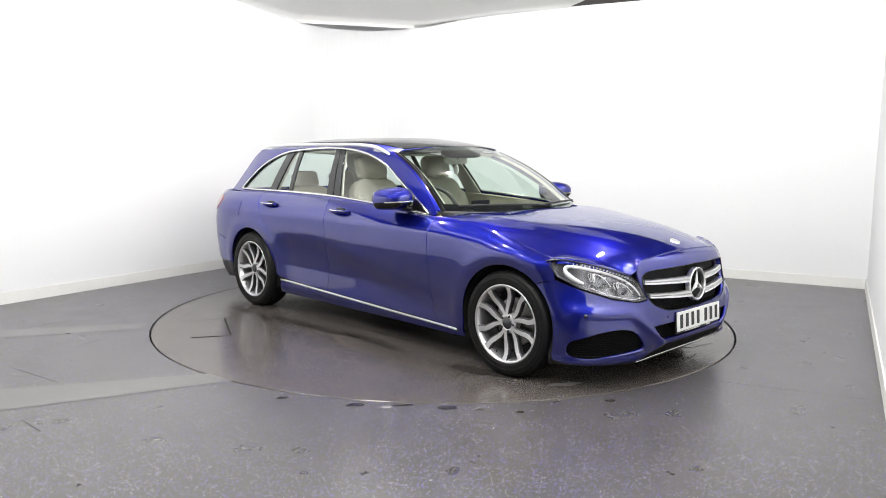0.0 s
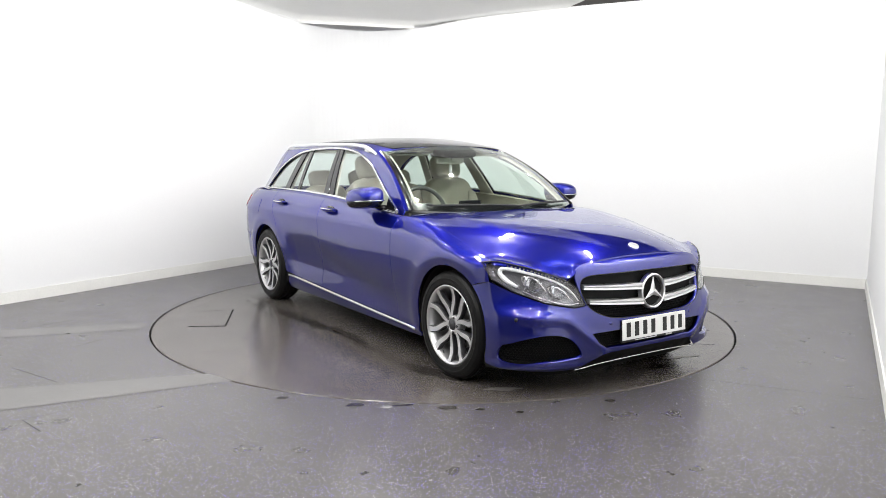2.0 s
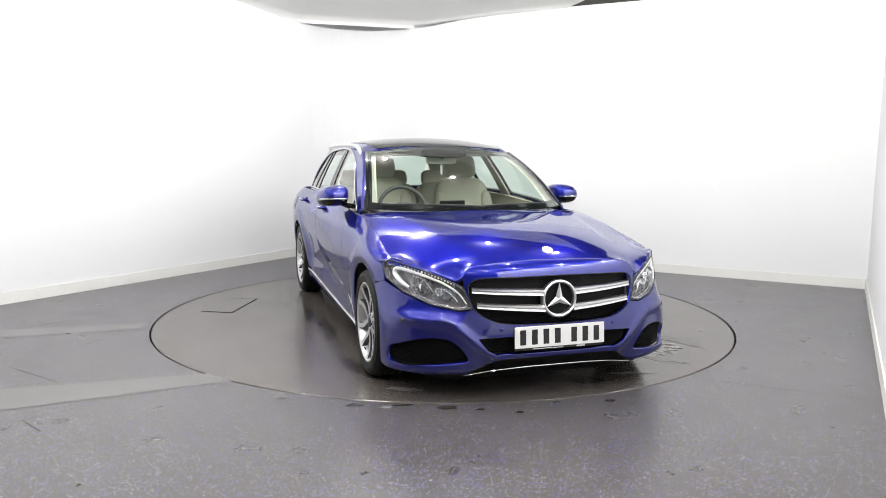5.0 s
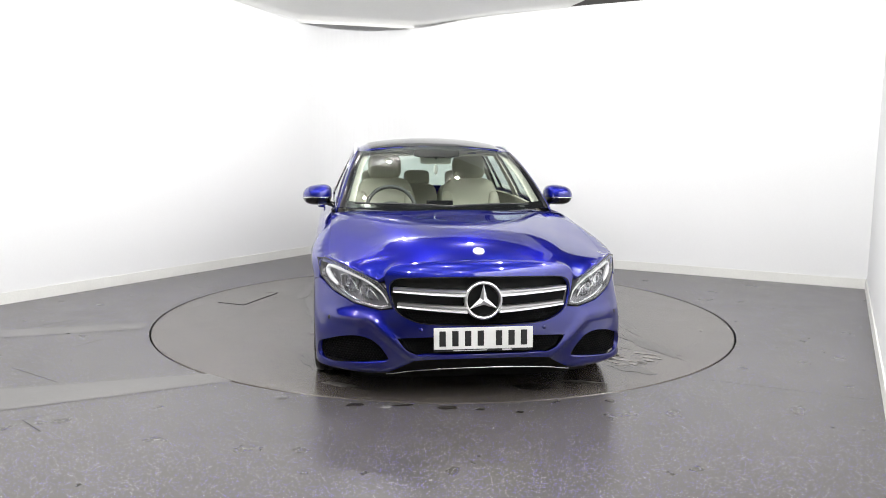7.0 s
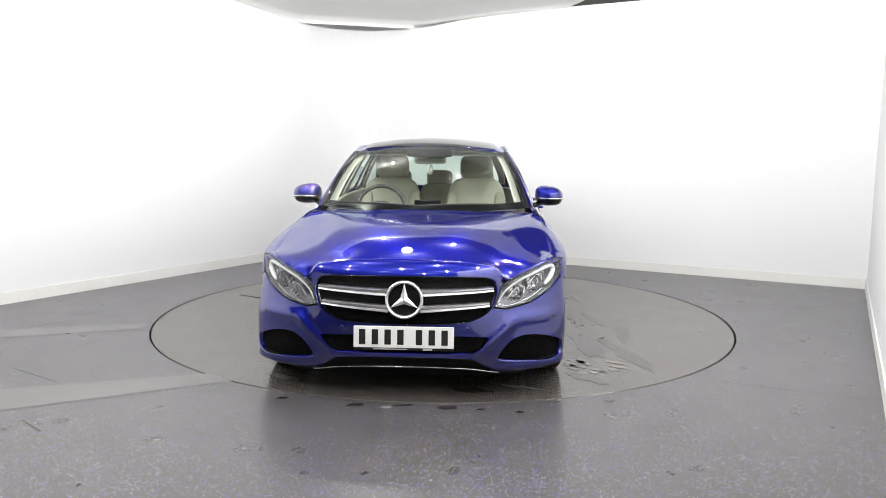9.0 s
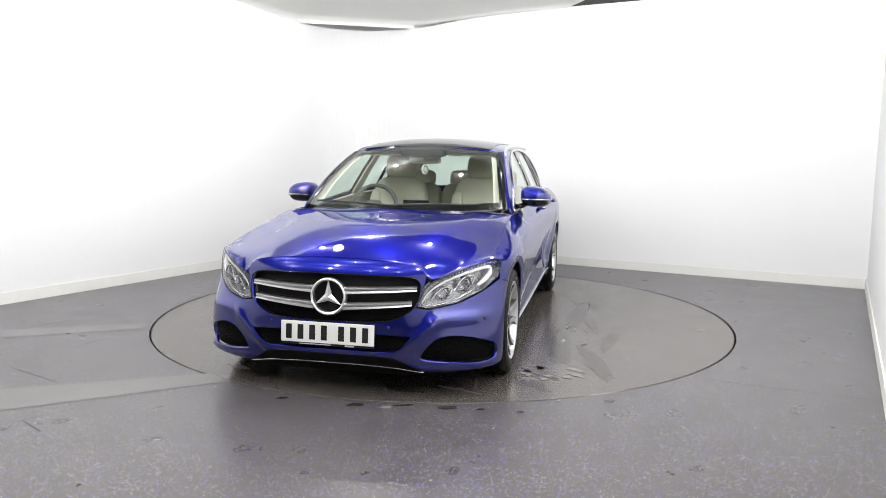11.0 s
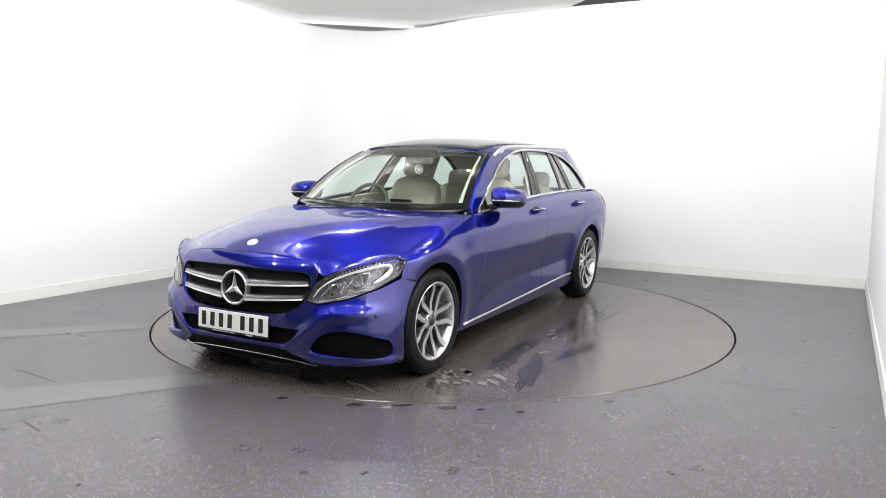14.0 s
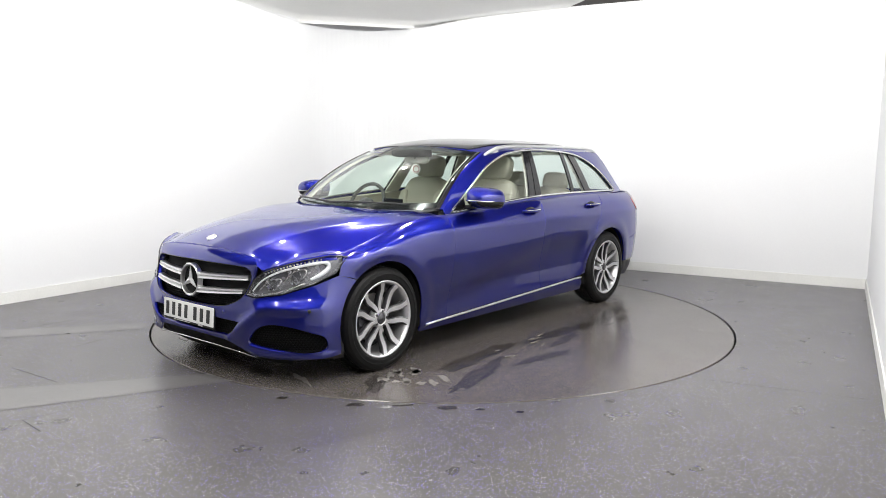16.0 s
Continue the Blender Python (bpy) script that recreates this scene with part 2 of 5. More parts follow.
def skin(outline, shape, holes=(), step=0.03, thick=0.012, flip=False, grow=0.0, back=False):
    """A panel: the region of a plane outline less its holes, laid on the surface shape(a, b), with edges folded in."""
    loops = [clean(p, step * 0.8) for p in (outline, *holes)]
    if grow:
        loops = [inset(p, grow if i == 0 else -grow) for i, p in enumerate(loops)]
    pts, edges = [], []
    for loop in loops:
        k = len(pts)
        pts += loop
        edges += [(k + i, k + (i + 1) % len(loop)) for i in range(len(loop))]
    xs, ys = [p[0] for p in loops[0]], [p[1] for p in loops[0]]
    gx, gy = np.meshgrid(np.arange(min(xs) + step / 2, max(xs), step), np.arange(min(ys) + step / 2, max(ys), step))
    gx, gy = gx.ravel(), gy.ravel()
    ok = inside(gx, gy, loops[0])
    for h in loops[1:]:
        ok &= ~inside(gx, gy, h)
    rim = np.array(pts)
    gx, gy = gx[ok], gy[ok]
    near = np.array([np.min((rim[:, 0] - a) ** 2 + (rim[:, 1] - b) ** 2) for a, b in zip(gx, gy)]) if len(gx) else np.zeros(0)
    keep = near > (0.5 * step) ** 2
    pts = [Vector(p) for p in pts] + [Vector((a, b)) for a, b in zip(gx[keep], gy[keep])]
    out = delaunay_2d_cdt(pts, edges, [], 0, 1e-6)
    vs, tris = out[0], [f for f in out[2] if len(f) == 3]
    cx = np.array([sum(vs[i][0] for i in f) / 3 for f in tris])
    cy = np.array([sum(vs[i][1] for i in f) / 3 for f in tris])
    ok = inside(cx, cy, loops[0])
    for h in loops[1:]:
        ok &= ~inside(cx, cy, h)
    tris = [f for f, k in zip(tris, ok) if k]
    used = sorted({i for f in tris for i in f})
    at = {i: k for k, i in enumerate(used)}
    e = 0.003
    co, no = [], []
    for i in used:
        a, b = vs[i]
        p = Vector(shape(a, b))
        n = (Vector(shape(a + e, b)) - Vector(shape(a - e, b))).cross(Vector(shape(a, b + e)) - Vector(shape(a, b - e)))
        n = n.normalized() if n.length > 1e-12 else Vector((0, 0, 1))
        co.append(p)
        no.append(-n if flip else n)
    faces = []
    count = {}
    for f in tris:
        f = [at[i] for i in f]
        w = (co[f[1]] - co[f[0]]).cross(co[f[2]] - co[f[0]])
        if w.dot(no[f[0]]) < 0:
            f.reverse()
        faces.append(tuple(f))
        for i in range(3):
            a, b = f[i], f[(i + 1) % 3]
            count.setdefault((min(a, b), max(a, b)), []).append((a, b))
    if thick:
        top, low = {}, {}
        base = len(co)
        rims = [v[0] for v in count.values() if len(v) == 1]
        for a, b in rims:
            for i in (a, b):
                if i not in top:
                    top[i] = len(co)
                    co.append(co[i].copy())
                    no.append(no[i].copy())
                    low[i] = len(co)
                    co.append(co[i] - no[i] * thick)
                    no.append(no[i].copy())
        side_n = {}
        for a, b in rims:
            n = (co[b] - co[a]).cross(no[a])
            for i in (a, b):
                side_n[i] = side_n.get(i, Vector()) + n
            faces.append((top[b], top[a], low[a], low[b]))
        for i, n in side_n.items():
            n = n.normalized() if n.length > 0 else no[i]
            no[top[i]] = (n + no[i] * 1.2).normalized()
            no[low[i]] = n
        if back:
            k = len(co)
            for i in range(base):
                co.append(co[i] - no[i] * thick)
                no.append(-no[i])
            faces += [tuple(k + i for i in reversed(f)) for f in faces if len(f) == 3]
    return co, faces, no


def skin_part(name, data, mat, parent, label="", mirror=False):
    co, faces, no = data
    if mirror:
        co = [Vector((p.x, -p.y, p.z)) for p in co]
        no = [Vector((p.x, -p.y, p.z)) for p in no]
        faces = [tuple(reversed(f)) for f in faces]
    me = bpy.data.meshes.new(name)
    me.from_pydata(co, [], faces)
    me.materials.append(mat)
    me.shade_smooth()
    me.normals_split_custom_set_from_vertices(no)
    ob = new(name, me)
    ob.parent = parent
    return tagged(ob, label)

# ---------------------------------------------------------------- the room
LEFT_FAR, LEFT_NEAR = Vector((-7.51, -6.0, 0)), Vector((-1.277, 4.280, 0))
BACK_RIGHT = Vector((4.228, 1.295, 0))
RIGHT_END = Vector((0.98, -4.893, 0))
BAY_A, BAY_B = Vector((2.70, -5.80, 0)), Vector((-0.20, -10.0, 0))


def wall(name, line, label, thick=0.14, top=3.3, low=0.0, mat=None, proud=0.0):
    """An upright slab along a line of floor points; its outer side lies to the left of the line's direction."""
    bm = bmesh.new()
    n = len(line)
    rows = []
    for i, p in enumerate(line):
        d = (line[min(i + 1, n - 1)] - line[max(i - 1, 0)]).normalized()
        o = Vector((-d.y, d.x, 0))
        rows.append([bm.verts.new(q) for q in (p - o * proud + Vector((0, 0, low)), p - o * proud + Vector((0, 0, top)),
                                               p + o * thick + Vector((0, 0, top)), p + o * thick + Vector((0, 0, low)))])
    for a, b in zip(rows, rows[1:]):
        for k in range(4):
            bm.faces.new((a[k], b[k], b[(k + 1) % 4], a[(k + 1) % 4]))
    bm.faces.new(rows[0])
    bm.faces.new(rows[-1])
    bmesh.ops.recalc_face_normals(bm, faces=bm.faces)
    ob = mesh_object(name, bm, mat or WALL)
    return tagged(ob, label, "wall", kind="structure")


corner = LEFT_NEAR
du, dv = (LEFT_FAR - corner).normalized(), (BACK_RIGHT - corner).normalized()
RAD = 0.85
arc = []
for i in range(21):
    k = i / 20
    arc.append(corner + du * RAD * (1 - k) ** 2 + dv * RAD * k**2)
wall("wall_left", [LEFT_FAR, corner + du * RAD], "plain white painted studio wall")
wall("wall_corner", arc, "rounded white corner between two studio walls")
wall("wall_back", [corner + dv * RAD, BACK_RIGHT], "plain white painted studio wall")
wall("wall_right", [BACK_RIGHT, RIGHT_END], "plain white painted studio wall")
# Unseen walls added to close the room, part dark to deepen the paint's reflections.
DARK_END = BAY_B + (LEFT_FAR - BAY_B) * 0.80
wall("wall_bay", [RIGHT_END, BAY_A, BAY_B], "white wall behind the viewpoint")
wall("wall_dark_panel", [BAY_B, DARK_END], "unseen dark panel behind the viewpoint, added to darken reflections", mat=DARK_PANEL)
wall("wall_front", [DARK_END, LEFT_FAR], "white wall behind the viewpoint")


def skirting(name, line):
    ob = wall(name, line, "white painted skirting board", thick=-0.002, top=0.10, low=0.0, mat=SKIRT, proud=0.014)
    ob["category"] = "skirting"


skirting("baseboard_left", [LEFT_FAR, corner + du * RAD])
skirting("baseboard_corner", arc)
skirting("baseboard_back", [corner + dv * RAD, BACK_RIGHT])
skirting("baseboard_right", [BACK_RIGHT, RIGHT_END])

# floor: one sheet with a round hole for the turntable
TABLE_R = 2.258


def floor_sheet():
    bm = bmesh.new()
    n = 128
    ring = [bm.verts.new(((TABLE_R + 0.014) * math.cos(2 * math.pi * i / n), (TABLE_R + 0.014) * math.sin(2 * math.pi * i / n), 0)) for i in range(n)]
    low = [bm.verts.new((v.co.x, v.co.y, -0.06)) for v in ring]
    out = [bm.verts.new((12 * math.cos(2 * math.pi * i / n), 12 * math.sin(2 * math.pi * i / n), 0)) for i in range(n)]
    for i in range(n):
        j = (i + 1) % n
        bm.faces.new((ring[i], out[i], out[j], ring[j]))
        bm.faces.new((low[i], ring[i], ring[j], low[j]))
    return bm


tagged(mesh_object("floor", floor_sheet(), FLOOR), "grey speckled safety vinyl studio floor", "floor", kind="structure")
bm = lathe([(0.0, -0.06), (TABLE_R + 0.05, -0.06)], 64, "z")
tagged(mesh_object("turntable_pit", bm, GAP), "dark pit under the turntable", "pit", kind="structure")

turntable = new("turntable")
tagged(turntable, "round grey vinyl turntable set flush in the floor", "turntable")
bm = lathe([(0.0, 0.0), (0.6, 0.0), (1.5, 0.0), (TABLE_R - 0.006, 0.0), (TABLE_R, -0.004), (TABLE_R, -0.05)], 128, "z")
part("platform", bm, DISC_FLOOR, turntable)

# ceiling: dark slab, and a stretched white membrane over the corner whose hem sags
def membrane():
    bm = bmesh.new()
    cut = 1.0
    p0, p1 = corner + du * cut, corner + dv * cut
    hem = [p0 + (p1 - p0) * (i / 10) for i in range(11)]
    end_l, end_r = corner + du * 4.2, corner + dv * 3.06
    line = [end_l + (p0 - end_l) * (i / 20) for i in range(20)] + hem + [p1 + (end_r - p1) * (i / 16) for i in range(1, 17)]
    rows = []
    for i, p in enumerate(line):
        near = min((p - h).length for h in hem)
        sag = 0.055 * math.exp(-(near / 0.8) ** 2)
        far = p + (du + dv).normalized() * 2.6
        low = CEILING - 0.008 - sag
        row = [bm.verts.new((p.x, p.y, low - (0.045 if near < 0.05 else 0.015 + 0.03 * math.exp(-(near / 0.5) ** 2))))]
        for j in range(9):
            q = p + (far - p) * (j / 8)
            row.append(bm.verts.new((q.x, q.y, CEILING - 0.008 - sag * (1 - j / 8) ** 2 + 0.012 * math.sin(3 * q.x + 1.7 * q.y) * (j / 8) * (1 - j / 8))))
        rows.append(row)
    for a, b in zip(rows, rows[1:]):
        for j in range(9):
            bm.faces.new((a[j], a[j + 1], b[j + 1], b[j]))
    bmesh.ops.remove_doubles(bm, verts=bm.verts, dist=1e-4)
    bmesh.ops.recalc_face_normals(bm, faces=bm.faces)
    return bm


tagged(mesh_object("ceiling_membrane", membrane(), FABRIC, smooth=True), "white stretched membrane sagging across the corner", "ceiling", kind="structure")
bm = bmesh.new()
pts = [LEFT_FAR, corner, BACK_RIGHT, RIGHT_END, BAY_A, BAY_B]
low = [bm.verts.new((p.x, p.y, CEILING)) for p in pts]
top = [bm.verts.new((p.x, p.y, CEILING + 0.1)) for p in pts]
bm.faces.new(low)
bm.faces.new(top)
for i in range(6):
    bm.faces.new((low[i - 1], low[i], top[i], top[i - 1]))
bmesh.ops.recalc_face_normals(bm, faces=bm.faces)
tagged(mesh_object("ceiling", bm, DARK_CEILING), "dark open ceiling", "ceiling", kind="structure")


# marks on the floor and on the turntable
def ribbon(points, width, z):
    bm = bmesh.new()
    rows = []
    pts = [Vector((*p, z)) for p in points]
    for i, p in enumerate(pts):
        d = (pts[min(i + 1, len(pts) - 1)] - pts[max(i - 1, 0)]).normalized()
        o = Vector((-d.y, d.x, 0)) * width / 2
        rows.append((bm.verts.new(p + o), bm.verts.new(p - o)))
    for a, b in zip(rows, rows[1:]):
        bm.faces.new((a[0], a[1], b[1], b[0]))
    bmesh.ops.recalc_face_normals(bm, faces=bm.faces)
    for f in bm.faces:
        if f.normal.z < 0:
            f.normal_flip()
    return bm


def blotch(x, y, rx, ry, turn, z, rough=0.35, n=40):
    """A patch with an uneven outline."""
    bm = bmesh.new()
    vs = []
    for i in range(n):
        a = 2 * math.pi * i / n
        k = 1 + rough * noise.noise(Vector((x * 7 + 1.5 * math.cos(a), y * 7 + 1.5 * math.sin(a), 0.3))) + rough * 0.6 * noise.noise(Vector((5 * math.cos(a), 5 * math.sin(a), x + y)))
        u, v = rx * k * math.cos(a), ry * k * math.sin(a)
        c, s = math.cos(radians(turn)), math.sin(radians(turn))
        vs.append(bm.verts.new((x + c * u - s * v, y + s * u + c * v, z)))
    bm.faces.new(vs)
    return bm


def strip_quad(a, b, c, d, z):
    bm = bmesh.new()
    bm.faces.new([bm.verts.new((*p, z)) for p in (a, b, c, d)])
    bmesh.ops.recalc_face_normals(bm, faces=bm.faces)
    for f in bm.faces:
        if f.normal.z < 0:
            f.normal_flip()
    return bm


ob = mesh_object("floor_strip", strip_quad((-4.85, -2.87), (-1.40, -1.765), (-1.215, -1.905), (-4.60, -3.64), 0.0015), BAND)
tagged(ob, "paler worn vinyl strip in the floor", "floor strip", kind="structure")
ob = mesh_object("floor_strip", strip_quad((-4.6, -1.13), (-2.26, -0.45), (-2.24, -0.66), (-4.5, -1.42), 0.0015), BAND)
tagged(ob, "paler worn vinyl strip in the floor", "floor strip", kind="structure")
SEAMS = [((-3.03, -0.56), (-2.86, -0.37), 0.008), ((-2.62, -1.68), (-2.20, -1.96), 0.007), ((1.55, -1.80), (2.33, -2.14), 0.006), ((-2.06, -2.57), (-1.89, -2.72), 0.006),
         ((-2.06, -2.57), (-1.86, -2.36), 0.004), ((-2.48, -1.18), (-2.37, -0.94), 0.005)]
for a, b, w in SEAMS:
    tagged(mesh_object("floor_seam", ribbon([a, b], w * 0.75, 0.002), SEAM), "thin dark seam in the vinyl floor", "seam", kind="structure")
STAINS = [(-0.456, -2.30, 0.045, 0.022), (0.03, -2.335, 0.05, 0.03), (0.20, -2.355, 0.025, 0.014), (0.40, -2.39, 0.022, 0.016), (0.905, -2.20, 0.03, 0.02), (-0.86, -2.20, 0.03, 0.02), (-0.20, -2.30, 0.05, 0.012)]
for x, y, rx, ry in STAINS:
    tagged(mesh_object("floor_stain", blotch(x, y, rx, ry, 10, 0.0025), DAMP_SHADE), "small dark damp stain on the floor", "stain", kind="structure")
for x, y, r in ((-0.293, -2.34, 0.028), (2.62, -1.80, 0.010), (2.72, -1.60, 0.008), (2.83, 0.58, 0.008), (1.95, -0.55, 0.020)):
    tagged(mesh_object("floor_chip", blotch(x, y, r, r * 0.55, 0, 0.003), PALE), "pale chip on the floor", "chip", kind="structure")

HATCH = [(-0.62, -1.905), (-0.485, -1.665), (-1.03, -1.42), (-1.10, -1.67)]
hatch = part("hatch", strip_quad(*HATCH, 0.0012), DISC_FLOOR, turntable, "flush hatch panel with dark joint")
for k, w in ((0, 0.010), (1, 0.012), (2, 0.004)):
    part("joint", ribbon([HATCH[k], HATCH[(k + 1) % 4]], w, 0.0022), GAP, hatch)
# Damp patches; the streaks along the sills also paint in the car's dark reflection.
WET_SHADE = [(1.20, 1.28, 0.34, 0.06, 14), (0.62, 1.36, 0.26, 0.05, -6), (0.10, 1.22, 0.22, 0.04, 8), (1.75, 0.95, 0.16, 0.06, 40), (2.02, 0.25, 0.10, 0.05, 80), (-0.70, 1.20, 0.20, 0.04, 0),
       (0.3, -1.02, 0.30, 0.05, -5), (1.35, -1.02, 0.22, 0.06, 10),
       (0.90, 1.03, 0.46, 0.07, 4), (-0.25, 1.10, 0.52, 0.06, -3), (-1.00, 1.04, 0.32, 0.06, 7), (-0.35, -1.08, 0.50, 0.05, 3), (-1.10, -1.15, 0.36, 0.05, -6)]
for x, y, rx, ry, turn in WET_SHADE:
    part("damp_shade_patch", blotch(x, y, rx, ry, turn, 0.0014, 0.5, 72), DAMP_SHADE, turntable, "dark patch of damp and painted car reflection")
random.seed(11)
DRIED = [(1.60 + random.uniform(-0.22, 0.22), 1.02 + random.uniform(-0.16, 0.16), random.uniform(0.018, 0.055), random.uniform(0.012, 0.030), random.uniform(20, 75)) for _ in range(16)]
DRIED += [(0.42 + random.uniform(-0.35, 0.35), 1.10 + random.uniform(-0.10, 0.12), random.uniform(0.02, 0.06), random.uniform(0.006, 0.014), random.uniform(-20, 20)) for _ in range(8)]
for x, y, rx, ry, turn in [(1.85, -0.85, 0.10, 0.03, 60), (1.95, 0.55, 0.10, 0.03, 70)] + DRIED:
    part("dried_film", blotch(x, y, rx, ry, turn, 0.0022, 0.7, 32), FILM, turntable, "dried pale water film")


# --- car surfaces: x forward, y to the car's left, z up, wheelbase centred on x = 0 ---
def curve(t, pts):
    """Smooth interpolation through a short list of (t, value)."""
    if t <= pts[0][0]:
        return pts[0][1]
    if t >= pts[-1][0]:
        return pts[-1][1]
    i = 0
    while pts[i + 1][0] < t:
        i += 1
    (t0, v0), (t1, v1) = pts[i], pts[i + 1]
    m1 = (v1 - v0) / (t1 - t0)
    s0 = (v1 - pts[i - 1][1]) / (t1 - pts[i - 1][0]) if i > 0 else m1
    s1 = (pts[i + 2][1] - v0) / (pts[i + 2][0] - t0) if i + 2 < len(pts) else m1
    h = t1 - t0
    k = (t - t0) / h
    return ((2 * k**3 - 3 * k**2 + 1) * v0 + (k**3 - 2 * k**2 + k) * h * s0
            + (3 * k**2 - 2 * k**3) * v1 + (k**3 - k**2) * h * s1)


HALF = [(0.10, 0.80), (0.18, 0.838), (0.24, 0.857), (0.30, 0.866), (0.42, 0.881), (0.54, 0.895), (0.62, 0.9025), (0.70, 0.906), (0.80, 0.898),
        (0.87, 0.876), (0.92, 0.842), (0.96, 0.795), (1.00, 0.70)]
BELT = [(-2.5, 0.955), (-2.1, 0.962), (-1.2, 0.972), (-0.4, 0.965), (0.0, 0.950), (0.6, 0.915), (0.9, 0.903), (1.2, 0.862), (1.35, 0.828), (1.517, 0.783),
        (1.66, 0.746), (1.755, 0.728), (1.967, 0.690), (2.117, 0.655), (2.267, 0.60)]
NOSE = [(0.10, 0.64), (0.16, 0.70), (0.22, 0.745), (0.30, 0.765), (0.40, 0.768), (0.52, 0.762), (0.62, 0.750), (0.68, 0.738),
        (0.715, 0.722), (0.74, 0.700), (0.757, 0.668), (0.80, 0.60)]
TAIL = [(0.15, 0.95), (0.3, 1.05), (0.45, 1.075), (0.7, 1.06), (0.9, 1.02), (1.0, 1.0)]
ROOF = [(-2.45, 1.21), (-2.3, 1.275), (-2.1, 1.335), (-1.7, 1.392), (-1.2, 1.422), (-0.6, 1.432), (-0.2, 1.424), (0.1, 1.385), (0.3, 1.33)]
WAIST = [(-2.45, 0.53), (-2.1, 0.635), (-1.7, 0.733), (-1.2, 0.782), (-0.4, 0.800), (0.3, 0.795), (0.8, 0.765)]


def norm_z(x, z):
    b = curve(x, BELT)
    if z < 0.5:
        return z
    k = min(1.0, max(0.0, (1.84 - x) / 0.14))
    k = k * k * (3 - 2 * k)
    g = min(1.0, max(0.0, (x - 1.05) / 0.62))           # the shoulder rolls over more tightly towards the lamp
    g = 1 + 2.0 * g * g * (3 - 2 * g)
    t = (z - 0.5) / (b - 0.5)
    n = 0.5 + 0.46 * (t ** g if t < 1 else 1 + g * (t - 1))
    return z + (n - z) * k


FLANK = [(0.10, 0.945), (0.20, 0.955), (0.30, 0.955), (0.42, 0.950), (0.52, 0.938), (0.62, 0.926), (0.73, 0.922), (0.80, 0.91)]
SQUARE = [(0.15, 2.75), (0.40, 2.6), (0.52, 2.35), (0.60, 2.25), (0.80, 2.2)]
FULL = [(0.15, 0.878), (0.30, 0.893), (0.45, 0.898), (0.62, 0.905), (0.75, 0.905), (0.85, 0.89)]


def flank(z):
    """Half width to which the plan of the nose runs out; the bumper spreads wider than the lamps."""
    return curve(z, FLANK)


def soft_min(a, b, k=0.045):
    h = max(k - abs(a - b), 0.0) / k
    return min(a, b) - h * h * k * 0.25


def side(x, z):
    """Half width of the lower body."""
    w = curve(norm_z(x, z), HALF)
    if x > 1.42:
        w += (curve(max(z, 0.3), HALF) - curve(z, HALF)) * min(1.0, (x - 1.42) / 0.2)
        r, e = min(1.0, (x - 1.42) / curve(z, NOSE)), curve(z, SQUARE)
        f = flank(z) * max(0.0, 1 - r**e) ** (1 / e)
        g = min(1.0, max(0.0, (x - 1.50) / 0.15)) * min(1.0, max(0.0, (0.64 - z) / 0.12))
        w = soft_min(w + max(0.0, curve(z, FULL) - w) * g * g * (3 - 2 * g), f)
    elif x < -1.42:
        r = min(1.0, (-1.42 - x) / curve(z, TAIL))
        w *= max(0.0, 1 - r**3.3) ** (1 / 3.3)
    for ax in (1.42, -1.42):
        d = math.hypot(x - ax, z - 0.325)
        w += 0.010 * math.exp(-((d - 0.40) / 0.06) ** 2) * (1 if z > 0.2 else 0)
    crease = curve(x, [(-2.4, 0.80), (-1.42, 0.80), (0.0, 0.815), (1.0, 0.81), (1.42, 0.80)])
    w += 0.006 * math.exp(-((z - crease) / 0.035) ** 2) * min(1.0, max(0.0, (1.35 - x) / 0.5), max(0.0, (x + 2.3) / 0.3))
    if -1.15 < x < 1.05:                                # the flank turns in below a crease that climbs to the rear
        zc = min(0.61, 0.345 + 0.215 * (0.78 - x))
        k = min(1.0, (x + 1.15) / 0.3, (1.05 - x) / 0.3)
        w -= 0.036 * k * k * (3 - 2 * k) / (1 + math.exp(max(-40.0, min(40.0, (z - zc) / 0.042)))) * min(1.0, max(0.0, (z - 0.22) / 0.18))
    return w


def front(y, z):
    """How far forward the nose reaches at y, z."""
    b, e = flank(z), curve(z, SQUARE)
    return 1.42 + curve(z, NOSE) * max(0.0, 1 - min(1.0, abs(y) / b) ** e) ** (1 / e)


# the bonnet's rim: over the grille, along the lamp, then along the wing
RIM_FRONT = [(0.0, 0.757), (0.15, 0.755), (0.30, 0.747), (0.42, 0.733), (0.475, 0.722), (0.500, 0.700), (0.512, 0.664)]
RIM_LAMP = [(0.550, 0.648), (0.615, 0.680), (0.715, 0.720), (0.80, 0.744), (0.832, 0.747)]


def bonnet_rim():
    rim = [(front(y, z), y, z) for y, z in RIM_FRONT + RIM_LAMP]
    for i in range(19):
        x = 1.715 - 0.05 * i
        z = curve(x, BELT) - 0.0012
        rim.append((x, side(x, z) - 0.001, z))
    return rim


BONNET_RIM = bonnet_rim()


def bonnet_terms(x, y):
    u, q = x - 1.5, y * y
    return [1, u, u**2, u**3, u**4, q, q * u, q * u**2, q * u**3, q * q, q * q * u, q * q * u**2, q**3, q**3 * u]


